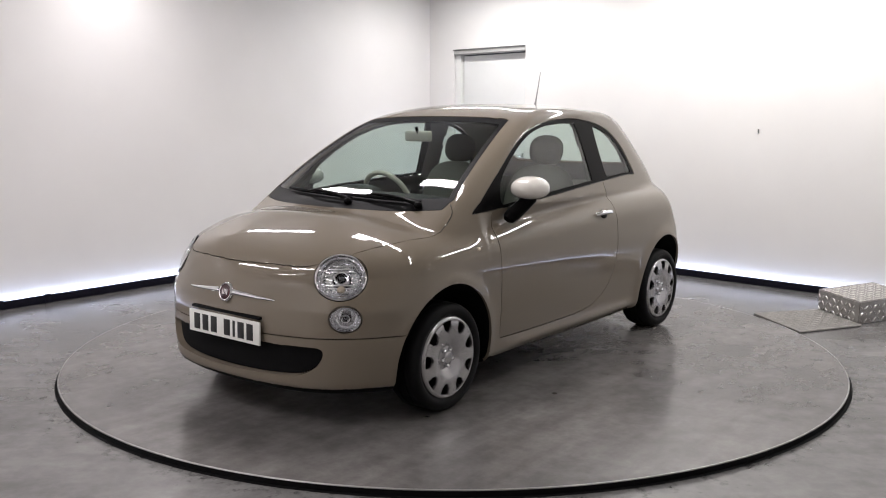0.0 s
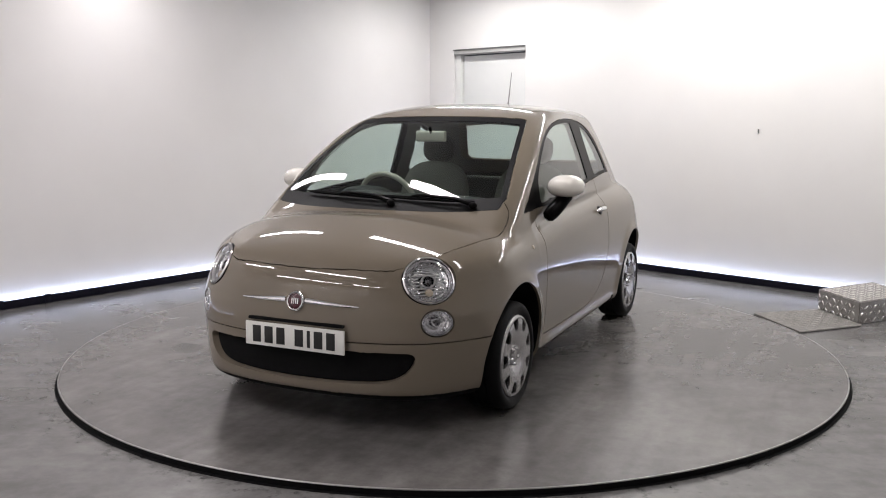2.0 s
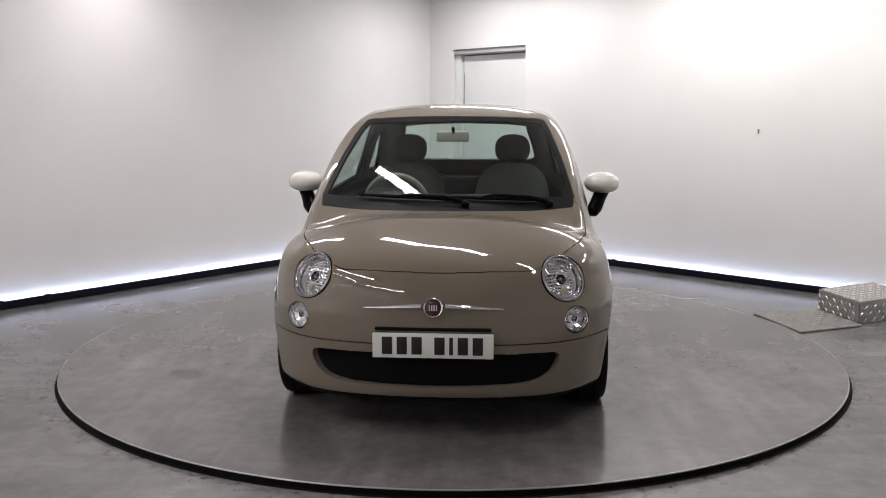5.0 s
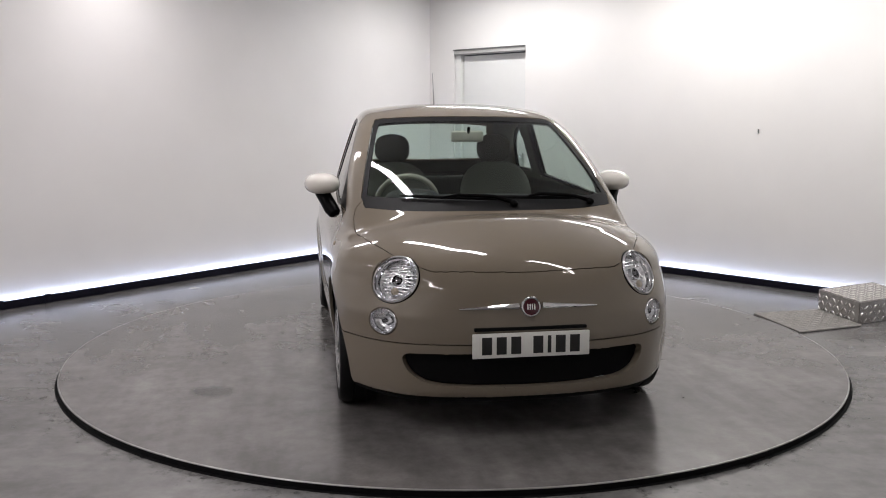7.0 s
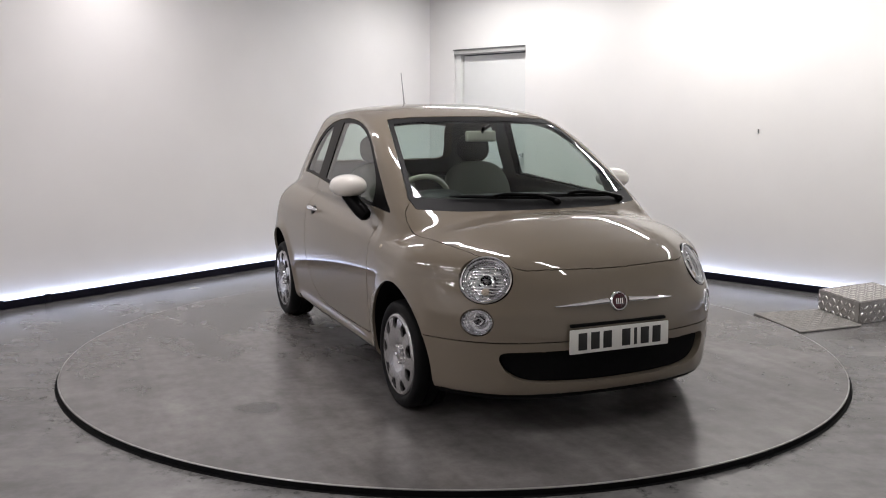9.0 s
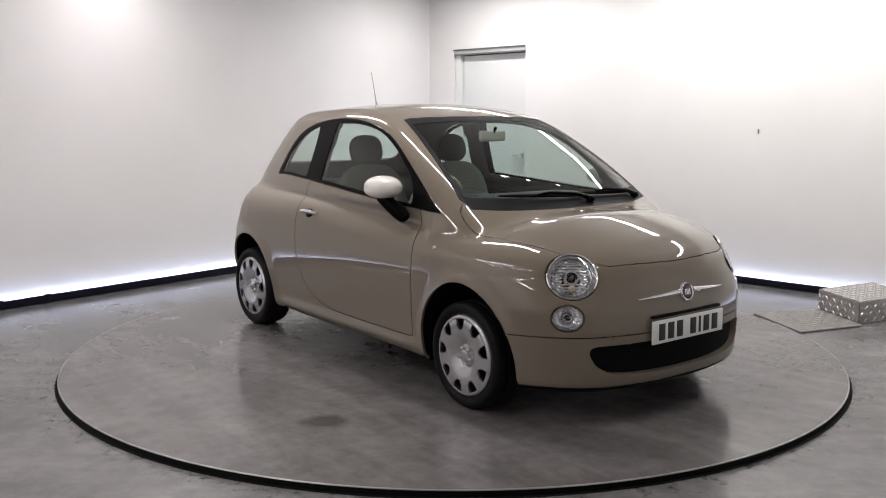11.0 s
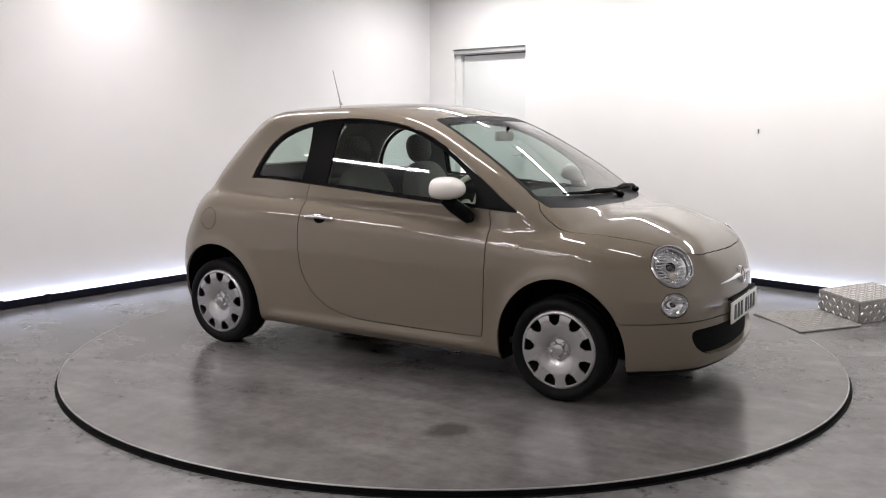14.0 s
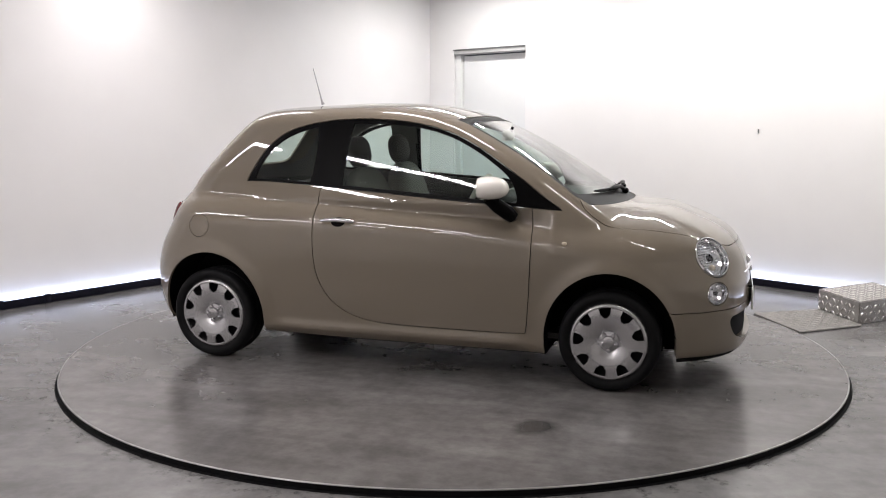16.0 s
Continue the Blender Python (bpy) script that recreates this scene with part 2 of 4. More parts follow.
thing("wall_south_west", slab(0, WLB_LEN, FLOOR, CEIL, TH), WALL_PAINT, "plain white painted wall", "wall", WLB, kind="structure")


def poly_prism(points, z0, z1):
    bm = bmesh.new()
    lo = [bm.verts.new((x, y, z0)) for x, y in points]
    hi = [bm.verts.new((x, y, z1)) for x, y in points]
    bm.faces.new(lo), bm.faces.new(hi)
    n = len(points)
    for i in range(n):
        bm.faces.new((lo[i], lo[(i + 1) % n], hi[(i + 1) % n], hi[i]))
    bmesh.ops.recalc_face_normals(bm, faces=bm.faces)
    return bm


OUT = [(v.x * 1.06, (v.y + 1.2) * 1.06 - 1.2) for v in (CORNER, RIGHT_END, BACK, LEFT_END)]
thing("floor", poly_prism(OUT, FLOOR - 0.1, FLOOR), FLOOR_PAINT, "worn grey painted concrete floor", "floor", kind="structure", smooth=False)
thing("ceiling", poly_prism(OUT, CEIL, CEIL + 0.1), CEILING_PAINT, "plain white ceiling with tube lights", "ceiling", kind="structure", smooth=False)

RAIL_JOINTS = {"trim_west": (WL_LEN - 5.02, WL_LEN - 4.66), "trim_east": (2.6,)}
# skirting rails with an LED strip lying behind them
for wname, wm, wlen, wtop in (("trim_west", WL, WL_LEN, 0.033), ("trim_east", WR, WR_LEN, 0.032)):
    rail = thing(wname, slab(0.06, wlen - 0.06, FLOOR, wtop, 0.02, -0.075, 0.003), TRIM_BLACK, "black skirting rail with a light strip behind", "skirting", wm, kind="structure")
    for joint in RAIL_JOINTS[wname]:
        part("rail_bracket", slab(joint - 0.022, joint + 0.022, FLOOR, wtop + 0.010, 0.012, -0.081, 0.002), TRIM_BLACK, rail)
    part("led_strip", slab(0.07, wlen - 0.07, wtop - 0.030, wtop - 0.020, 0.012, -0.030), LED, rail, "cold white glowing strip")

# tube lights
proto = None
bl = BATTEN_LEN
for bx, by, bp in BATTENS:
    m = pose(bx, by, CEIL, 0, 0, -45)
    if proto is None:
        proto = new("ceiling_light")
        part("housing", bm_box(bl + 0.06, 0.11, 0.07, 0.008, (0, 0, -0.037)), BATTEN_MAT, proto)
        part("end_cap", bm_box(0.02, 0.12, 0.08, 0.004, (bl / 2 + 0.041, 0, -0.042)), BATTEN_MAT, proto)
        part("end_cap", bm_box(0.02, 0.12, 0.08, 0.004, (-bl / 2 - 0.041, 0, -0.042)), BATTEN_MAT, proto)
        proto.matrix_basis = m
        tagged(proto, "white fluorescent batten fixed to the ceiling", "ceiling light", "ceiling lights")
    else:
        copy_thing(proto, m)

# door in the doorway
door_thing = new("door_1")
door_thing.matrix_basis = WR
tagged(door_thing, "closed plain white door in a grey frame", "door", kind="structure")
part("door_leaf", slab(DX0 + 0.09, DX1 - 0.012, FLOOR + 0.008, DTOP - 0.075, 0.04, 0.055, 0.003), DOOR_PAINT, door_thing)
track = part("head_track", slab(DX0 + 0.004, DX1, DTOP - 0.060, DTOP - 0.006, 0.070, -0.010, 0.003), TRACK_METAL, door_thing, "pale grey metal head track")
# dark bars draw two lines on the track; the upper stands for shadow
part("track_dark_line", slab(DX0 - 0.004, DX1, DTOP - 0.016, DTOP - 0.003, 0.030, -0.024, 0.002), FRAME_METAL, track)
part("track_dark_line", slab(DX0 + 0.020, DX1, DTOP - 0.066, DTOP - 0.053, 0.030, -0.024, 0.002), FRAME_METAL, track)
part("jamb", slab(DX0 + 0.002, DX0 + 0.085, FLOOR, DTOP - 0.065, 0.11, 0.015, 0.003), DOOR_PAINT, door_thing)
part("jamb", slab(DX1 - 0.011, DX1 - 0.002, FLOOR, DTOP - 0.065, 0.11, 0.015, 0.002), DOOR_PAINT, door_thing)
hdl = part("door_handle", bm_box(0.12, 0.018, 0.02, 0.006, (DX1 - 0.10, 0.005, 1.0)), CHROME, door_thing, "chrome lever handle")
part("rose", bm_box(0.03, 0.05, 0.05, 0.008, (DX1 - 0.05, 0.032, 1.0)), CHROME, hdl)

thing("wall_hook", bm_box(0.008, 0.012, 0.034, 0.002, (3.962, -0.007, 1.283)), FRAME_METAL, "tiny grey hook screwed to the white wall", "hook", WR)

# ---- turntable ----
RT = 2.282
table = new("turntable")
tagged(table, "round grey painted turntable with a worn steel edge", "turntable")
part("deck", bm_lathe([(0.0, -0.012), (0.0, 0.0), (RT - 0.008, 0.0), (RT - 0.008, -0.012)], 200, "Z"), TABLE_PAINT, table)
part("rim", bm_lathe([(RT - 0.008, -0.004), (RT - 0.008, 0.0004), (RT - 0.002, 0.0004), (RT, -0.0015), (RT, -0.004)], 200, "Z"), STEEL_EDGE, table, "worn bare steel edge")
part("skirt", bm_lathe([(RT - 0.001, -0.004), (RT - 0.001, FLOOR + 0.003), (RT + 0.014, FLOOR + 0.002), (RT + 0.015, FLOOR - 0.002)], 200, "Z"), BLACK_MATT, table, "black rubber skirt")

# ---- the car: x forward, y to its left, z up, origin on the deck midway between the axles ----
def curve_of(*pts):
    """A smooth function through (input, output) pairs (monotone cubic)."""
    X = np.array([q[0] for q in pts], float)
    Y = np.array([q[1] for q in pts], float)
    h, d = np.diff(X), np.diff(Y) / np.diff(X)
    m = np.zeros(len(X))
    m[0], m[-1] = d[0], d[-1]
    for i in range(1, len(X) - 1):
        if d[i - 1] * d[i] > 0:
            w1, w2 = 2 * h[i] + h[i - 1], h[i] + 2 * h[i - 1]
            m[i] = (w1 + w2) / (w1 / d[i - 1] + w2 / d[i])
    xs = np.linspace(X[0], X[-1], 600)
    k = np.clip(np.searchsorted(X, xs) - 1, 0, len(X) - 2)
    t = (xs - X[k]) / h[k]
    ys = (2 * t**3 - 3 * t**2 + 1) * Y[k] + (t**3 - 2 * t**2 + t) * h[k] * m[k] + (3 * t**2 - 2 * t**3) * Y[k + 1] + (t**3 - t**2) * h[k] * m[k + 1]
    ker = np.exp(-np.linspace(-2, 2, 41) ** 2)
    ys = np.convolve(np.pad(ys, 20, mode="reflect", reflect_type="odd"), ker / ker.sum(), "valid")
    return lambda v: np.interp(v, xs, ys)


NOSE = curve_of((0.05, 1.74), (0.14, 1.82), (0.20, 1.845), (0.30, 1.850), (0.45, 1.845), (0.585, 1.830), (0.66, 1.819), (0.72, 1.796), (0.76, 1.768), (0.80, 1.71), (0.9, 1.52), (1.1, 1.2))
TAIL = curve_of((0.05, -1.50), (0.20, -1.67), (0.32, -1.728), (0.45, -1.742), (0.6, -1.715), (0.75, -1.64), (0.92, -1.54), (1.1, -1.41))
BONNET = curve_of((-2.0, 1.02), (-0.6, 1.03), (0.3, 1.00), (0.8, 0.958), (1.0, 0.940), (1.2, 0.930), (1.4, 0.920), (1.55, 0.884), (1.65, 0.838), (1.72, 0.795), (1.78, 0.732), (1.82, 0.66), (1.9, 0.50))
SIDE_Z = curve_of((0.0, 0.74), (0.16, 0.765), (0.28, 0.785), (0.45, 0.805), (0.62, 0.812), (0.75, 0.803), (0.88, 0.778), (1.0, 0.742), (1.15, 0.70))
PLAN_X = curve_of((-1.8, 0.16), (-1.65, 0.10), (-1.45, 0.034), (-1.2, 0.008), (-0.8, 0.0), (0.4, 0.002), (1.0, 0.0), (1.25, 0.002), (1.5, 0.034), (1.7, 0.11), (1.9, 0.2))
ROOF = curve_of((-1.5, 1.30), (-1.2, 1.397), (-0.9, 1.452), (-0.6, 1.470), (-0.3, 1.481), (-0.1, 1.477), (0.1, 1.458), (0.3, 1.422), (0.6, 1.30), (1.2, 1.05))
CAB_Z = lambda z: 0.724 - 0.308 * (z - 0.95) - 0.06 * (z - 0.95) ** 2
CAB_X = curve_of((-1.6, 0.12), (-1.2, 0.066), (-0.9, 0.034), (-0.5, 0.010), (0.0, -0.012), (0.5, -0.026), (0.9, 0.004), (1.2, 0.05))
SCREEN = curve_of((0.7, 1.48), (0.94, 1.125), (1.15, 0.798), (1.30, 0.535), (1.40, 0.322), (1.55, -0.05))
HATCH = curve_of((0.7, -1.60), (1.0, -1.45), (1.19, -1.285), (1.37, -1.09), (1.5, -0.92))
HUBS = ((1.155, 0.262), (-1.142, 0.262))
ARCH_R = (0.332, 0.336)
ARCH_Z = 1.07


def smax(a, b, k):
    h = np.maximum(k - np.abs(a - b), 0) / k
    return np.maximum(a, b) + h * h * k / 4


def shell(P):
    """Below 0 inside the car's outer skin; about metres near it."""
    x, y, z = P[..., 0], np.abs(P[..., 1]), P[..., 2]
    bulge = 0
    for (hx, hz), R in zip(HUBS, ARCH_R):
        r = np.hypot(x - hx, (z - hz) / ARCH_Z)
        bulge = bulge + 0.016 * np.exp(-((r - R) / 0.045) ** 2)
    bulge = bulge + 0.018 * np.exp(-((z - 0.222) / 0.030) ** 2) * np.clip((0.80 - np.abs(x)) * 6, 0, 1)
    side = y - (SIDE_Z(z) - PLAN_X(x) + bulge)
    wrap = 0.106 + 0.050 * np.clip((z - 0.54) / 0.14, 0, 1)
    front = (x - (NOSE(z) - wrap * (y / 0.56) ** 2.4)) * 0.9
    rear = ((TAIL(z) + 0.10 * (y / 0.56) ** 2.6) - x) * 0.9
    top = (z - (BONNET(x) - 0.084 * (y / 0.66) ** 2.4)) * 0.93
    sill = 0.155 + 0.02 * np.clip(-x - 0.3, 0, 1)
    low = sill - z
    a = smax(smax(front, side, 0.18), smax(rear, side, 0.15), 0.01)
    a = smax(a, top, 0.11 - 0.045 * np.clip((x - 1.45) / 0.2, 0, 1))
    a = smax(a, low, 0.07)
    tuck = np.maximum(0.935 - z, 0) * np.clip((0.85 - x) / 0.25, 0, 1)
    g = y - (CAB_Z(z) - CAB_X(x) - 0.75 * tuck)
    scr = (x - (SCREEN(z) - 0.082 * (y / 0.62) ** 3.0)) * 0.5
    hat = ((HATCH(z) + 0.060 * (y / 0.5) ** 2.4) - x) * 0.72
    roof = z - (ROOF(x) - 0.034 * (y / 0.5) ** 2.6)
    c = smax(smax(g, scr, 0.07), hat, 0.14)
    c = smax(c, roof, 0.062)
    c = smax(c, 0.7 - z, 0.02)
    return -smax(-a, -c, 0.02 + 0.035 * np.clip((x - 0.6) / 0.4, 0, 1) * np.clip((z - 0.87) / 0.06, 0, 1))


def normals(fn, P, e=2e-3):
    g = np.stack([fn(P + e * np.eye(3)[i]) - fn(P - e * np.eye(3)[i]) for i in range(3)], -1)
    return g / (2 * e)


def on_skin(fn, P, n=3):
    for _ in range(n):
        g = normals(fn, P)
        P = P - (fn(P) / np.maximum((g * g).sum(-1), 0.05))[:, None] * g
    return P


def surface_net(fn, lo, hi, h):
    """Quads over the surface fn = 0 in a box."""
    ax = [np.arange(lo[i], hi[i] + h, h) for i in range(3)]
    V = np.stack([fn(np.stack(np.meshgrid([xx], ax[1], ax[2], indexing="ij"), -1))[0] for xx in ax[0]])
    S = V < 0
    n = np.array(V.shape) - 1
    cnt = np.zeros(n)
    acc = np.zeros((*n, 3))
    cut = lambda a: tuple(slice(o, o + k) for o, k in zip(a, n))
    corners = [(i, j, k) for i in (0, 1) for j in (0, 1) for k in (0, 1)]
    for a in corners:
        for d in range(3):
            if a[d] == 0:
                b = tuple(1 if q == d else a[q] for q in range(3))
                va, vb = V[cut(a)], V[cut(b)]
                cr = S[cut(a)] != S[cut(b)]
                t = np.where(cr, va / np.where(cr, va - vb, 1), 0)
                cnt += cr
                for q in range(3):
                    acc[..., q] += cr * (a[q] + (t if q == d else 0))
    has = cnt > 0
    idx = -np.ones(n, int)
    idx[has] = np.arange(has.sum())
    cell = np.argwhere(has)
    P = np.array(lo) + h * (cell + acc[has] / cnt[has][:, None])
    quads = []
    for d in range(3):
        u, v = (d + 1) % 3, (d + 2) % 3
        s0 = [slice(None)] * 3
        s1 = [slice(None)] * 3
        s0[d], s1[d] = slice(0, -1), slice(1, None)
        e = np.argwhere(S[tuple(s0)] != S[tuple(s1)])
        e = e[(e[:, u] > 0) & (e[:, v] > 0) & (e[:, u] < n[u]) & (e[:, v] < n[v]) & (e[:, d] < n[d])]
        flip = S[tuple(s0)][tuple(e.T)]
        def at(du, dv):
            c = e.copy()
            c[:, u] -= du
            c[:, v] -= dv
            return idx[tuple(c.T)]
        q = np.stack([at(1, 1), at(0, 1), at(0, 0), at(1, 0)], 1)
        q[~flip] = q[~flip][:, ::-1]
        quads.append(q)
    Q = np.concatenate(quads)
    return P, Q[(Q >= 0).all(1)]


def rounded(pts, per=8):
    """A closed smooth outline through points."""
    A = np.array(pts, float)
    n = len(A)
    out = []
    for i in range(n):
        p0, p1, p2, p3 = A[i - 1], A[i], A[(i + 1) % n], A[(i + 2) % n]
        for t in np.arange(per) / per:
            out.append(0.5 * (2 * p1 + (p2 - p0) * t + (2 * p0 - 5 * p1 + 4 * p2 - p3) * t * t + (3 * p1 - p0 - 3 * p2 + p3) * t**3))
    return np.array(out)


def outline(pts, ax, per=6, grow=0.0):
    """Signed distance to an outline drawn in two of the axes (below 0 inside)."""
    A = rounded(pts, per) if per > 1 else np.array(pts, float)
    B = np.roll(A, -1, 0)
    def sd(P):
        q = np.stack([np.abs(P[:, k]) if k == 1 else P[:, k] for k in ax], -1)
        best = np.full(len(q), 9.0)
        inside = np.zeros(len(q), bool)
        for a, b in zip(A, B):
            e = b - a
            w = q - a
            t = np.clip((w @ e) / max(e @ e, 1e-12), 0, 1)
            best = np.minimum(best, ((w - t[:, None] * e) ** 2).sum(1))
            c = (a[1] > q[:, 1]) != (b[1] > q[:, 1])
            with np.errstate(divide="ignore", invalid="ignore"):
                inside ^= c & (q[:, 0] < (b[0] - a[0]) * (q[:, 1] - a[1]) / (b[1] - a[1]) + a[0])
        return np.sqrt(best) * np.where(inside, -1, 1) - grow
    return sd


def ring(centre, axis, r, ry=None):
    """Signed distance to a round opening, about an axis, on both sides of the car."""
    C, D = np.array(centre), np.array(axis) / np.linalg.norm(axis)
    U = np.cross([0, 0, 1.0], D)
    U /= np.linalg.norm(U)
    Vv = np.cross(D, U)
    def sd(P):
        Q = P.copy()
        Q[:, 1] = np.abs(Q[:, 1])
        w = Q - C
        a, b = w @ U, (w @ Vv) * (r / (ry or r))
        return np.hypot(a, b) - r
    return sd


WINDOW_LINE = [(-0.955, 1.035), (-0.925, 1.10), (-0.86, 1.205), (-0.77, 1.285), (-0.66, 1.335), (-0.48, 1.372), (-0.25, 1.386), (0.01, 1.370), (0.24, 1.322), (0.43, 1.238), (0.65, 1.095),
               (0.80, 0.985), (0.885, 0.928), (0.86, 0.922), (0.60, 0.938), (0.24, 0.962), (-0.10, 0.986), (-0.48, 1.012), (-0.80, 1.030), (-0.94, 1.030)]
DOOR_PANE = [(-0.345, 1.022), (-0.335, 1.20), (-0.315, 1.345), (-0.28, 1.360), (-0.10, 1.358), (0.10, 1.335), (0.28, 1.284), (0.46, 1.190), (0.60, 1.085), (0.645, 1.01), (0.655, 0.955), (0.62, 0.957), (0.24, 0.985), (-0.10, 1.008), (-0.32, 1.022)]
REAR_PANE = [(-0.905, 1.052), (-0.885, 1.11), (-0.83, 1.195), (-0.75, 1.265), (-0.65, 1.312), (-0.555, 1.337), (-0.535, 1.325), (-0.53, 1.20), (-0.545, 1.05), (-0.57, 1.035), (-0.75, 1.046), (-0.89, 1.045)]
DOOR_LINE = [(0.735, 0.955), (0.748, 0.80), (0.745, 0.60), (0.735, 0.40), (0.722, 0.285), (0.70, 0.272), (0.40, 0.268), (0.05, 0.270), (-0.13, 0.280), (-0.27, 0.315), (-0.38, 0.390), (-0.45, 0.50), (-0.478, 0.63), (-0.486, 0.80), (-0.482, 0.93), (-0.470, 1.03), (-0.462, 1.06), (0.0, 1.02), (0.4, 0.99), (0.72, 0.96)]
SCREEN_LINE = [(-0.3, 0.962), (0.0, 0.962), (0.35, 0.964), (0.60, 0.974), (0.650, 0.985), (0.645, 1.02), (0.605, 1.16), (0.555, 1.30), (0.525, 1.362), (0.49, 1.384), (0.30, 1.396), (0.0, 1.400), (-0.3, 1.396)]
REAR_LINE = [(-0.3, 1.08), (0.0, 1.08), (0.40, 1.085), (0.50, 1.10), (0.50, 1.16), (0.45, 1.30), (0.40, 1.345), (0.0, 1.36), (-0.3, 1.36)]
BONNET_LINE = [(1.760, -0.3), (1.766, 0.000), (1.756, 0.200), (1.722, 0.380), (1.673, 0.470), (1.615, 0.535), (1.484, 0.605), (1.37, 0.655), (1.20, 0.692), (1.08, 0.700), (1.01, 0.692), (0.985, 0.670), (0.97, 0.62), (1.0, 0.40), (1.0, 0.0), (1.0, -0.4)]
GRILLE_LINE = [(-0.2, 0.239), (0.0, 0.238), (0.25, 0.242), (0.42, 0.253), (0.50, 0.284), (0.535, 0.325), (0.545, 0.360), (0.53, 0.378), (0.48, 0.382), (0.25, 0.384), (0.0, 0.385), (-0.2, 0.385)]
def spot(y, z, x0=1.2, x1=2.0):
    """The place and the outward normal of the nose at a height and a distance from the middle."""
    for _ in range(40):
        xm = (x0 + x1) / 2
        if shell(np.array([[xm, y, z]]))[0] < 0:
            x0 = xm
        else:
            x1 = xm
    q = np.array([[x0, y, z]])
    n = normals(shell, q)[0]
    return Vector(q[0]), Vector(n / np.linalg.norm(n))


_at, _n = spot(0.568, 0.694)
LAMP, LAMP_AX = tuple(_at), tuple((_n + Vector((0, 0.05, 0.20))).normalized())
_at, _n = spot(0.626, 0.512)
FOG, FOG_AX = tuple(_at), tuple(_n)


def arch(P):
    best = np.full(len(P), 9.0)
    for (hx, hz), R in zip(HUBS, ARCH_R):
        best = np.minimum(best, np.where(P[:, 2] > hz, np.hypot(P[:, 0] - hx, (P[:, 2] - hz) / ARCH_Z), np.abs(P[:, 0] - hx)) - R)
    return best


absy = lambda P: np.abs(P[:, 1])
_border = outline([(y, 0.915) if z < 0.975 else (y, z) for y, z in SCREEN_LINE], (1, 2))


def screen_border(P):
    """The black border round the screen, down to the bonnet's rear edge."""
    return np.maximum(_border(P), (P[:, 0] - (1.185 - 0.165 * (P[:, 1] / 0.65) ** 2)) * 0.98)


# name, signed distance, where on the car it counts
REGIONS = [
    ("arch", arch, lambda P: (absy(P) > 0.42) & (P[:, 2] < 0.66)),
    ("head", ring(LAMP, LAMP_AX, 0.119, 0.110), lambda P: (P[:, 0] > 1.3) & (P[:, 2] > 0.5)),
    ("fog", ring(FOG, FOG_AX, 0.074, 0.059), lambda P: (P[:, 0] > 1.3) & (P[:, 2] > 0.4)),
    ("door_pane", outline(DOOR_PANE, (0, 2)), lambda P: (absy(P) > 0.45) & (P[:, 2] > 0.85)),
    ("rear_pane", outline(REAR_PANE, (0, 2)), lambda P: (absy(P) > 0.40) & (P[:, 2] > 0.85)),
    ("window_trim", outline(WINDOW_LINE, (0, 2)), lambda P: (absy(P) > 0.40) & (P[:, 2] > 0.85)),
    ("screen", outline(SCREEN_LINE, (1, 2), 6, -0.026), lambda P: (P[:, 0] > 0.05) & (P[:, 2] > 0.9)),
    ("screen_trim", screen_border, lambda P: (P[:, 0] > 0.05) & (P[:, 2] > 0.88)),
    ("rear_glass", outline(REAR_LINE, (1, 2), 6), lambda P: (P[:, 0] < -0.9) & (P[:, 2] > 0.95)),
    ("fuel", ring((-1.21, 0.80, 0.775), (0, 1, 0), 0.064), lambda P: (P[:, 1] < -0.5) & (P[:, 0] < -1.0) & (P[:, 2] > 0.6)),
    ("lip", lambda P: P[:, 2] - 0.190, lambda P: (P[:, 0] > 1.40) & (P[:, 2] < 0.32)),
    ("underbody", lambda P: P[:, 2] - 0.166, lambda P: P[:, 2] < 0.30),
    ("bonnet", outline(BONNET_LINE, (0, 1)), lambda P: (P[:, 0] > 0.8) & (P[:, 2] > 0.62)),
    ("door", outline(DOOR_LINE, (0, 2)), lambda P: (absy(P) > 0.55) & (P[:, 2] < 1.08)),
    ("grille", outline(GRILLE_LINE, (1, 2)), lambda P: (P[:, 0] > 1.4) & (P[:, 2] < 0.55)),
    ("bumper", lambda P: P[:, 2] - 0.425, lambda P: (P[:, 0] > 1.2) & (P[:, 2] < 0.7)),
]


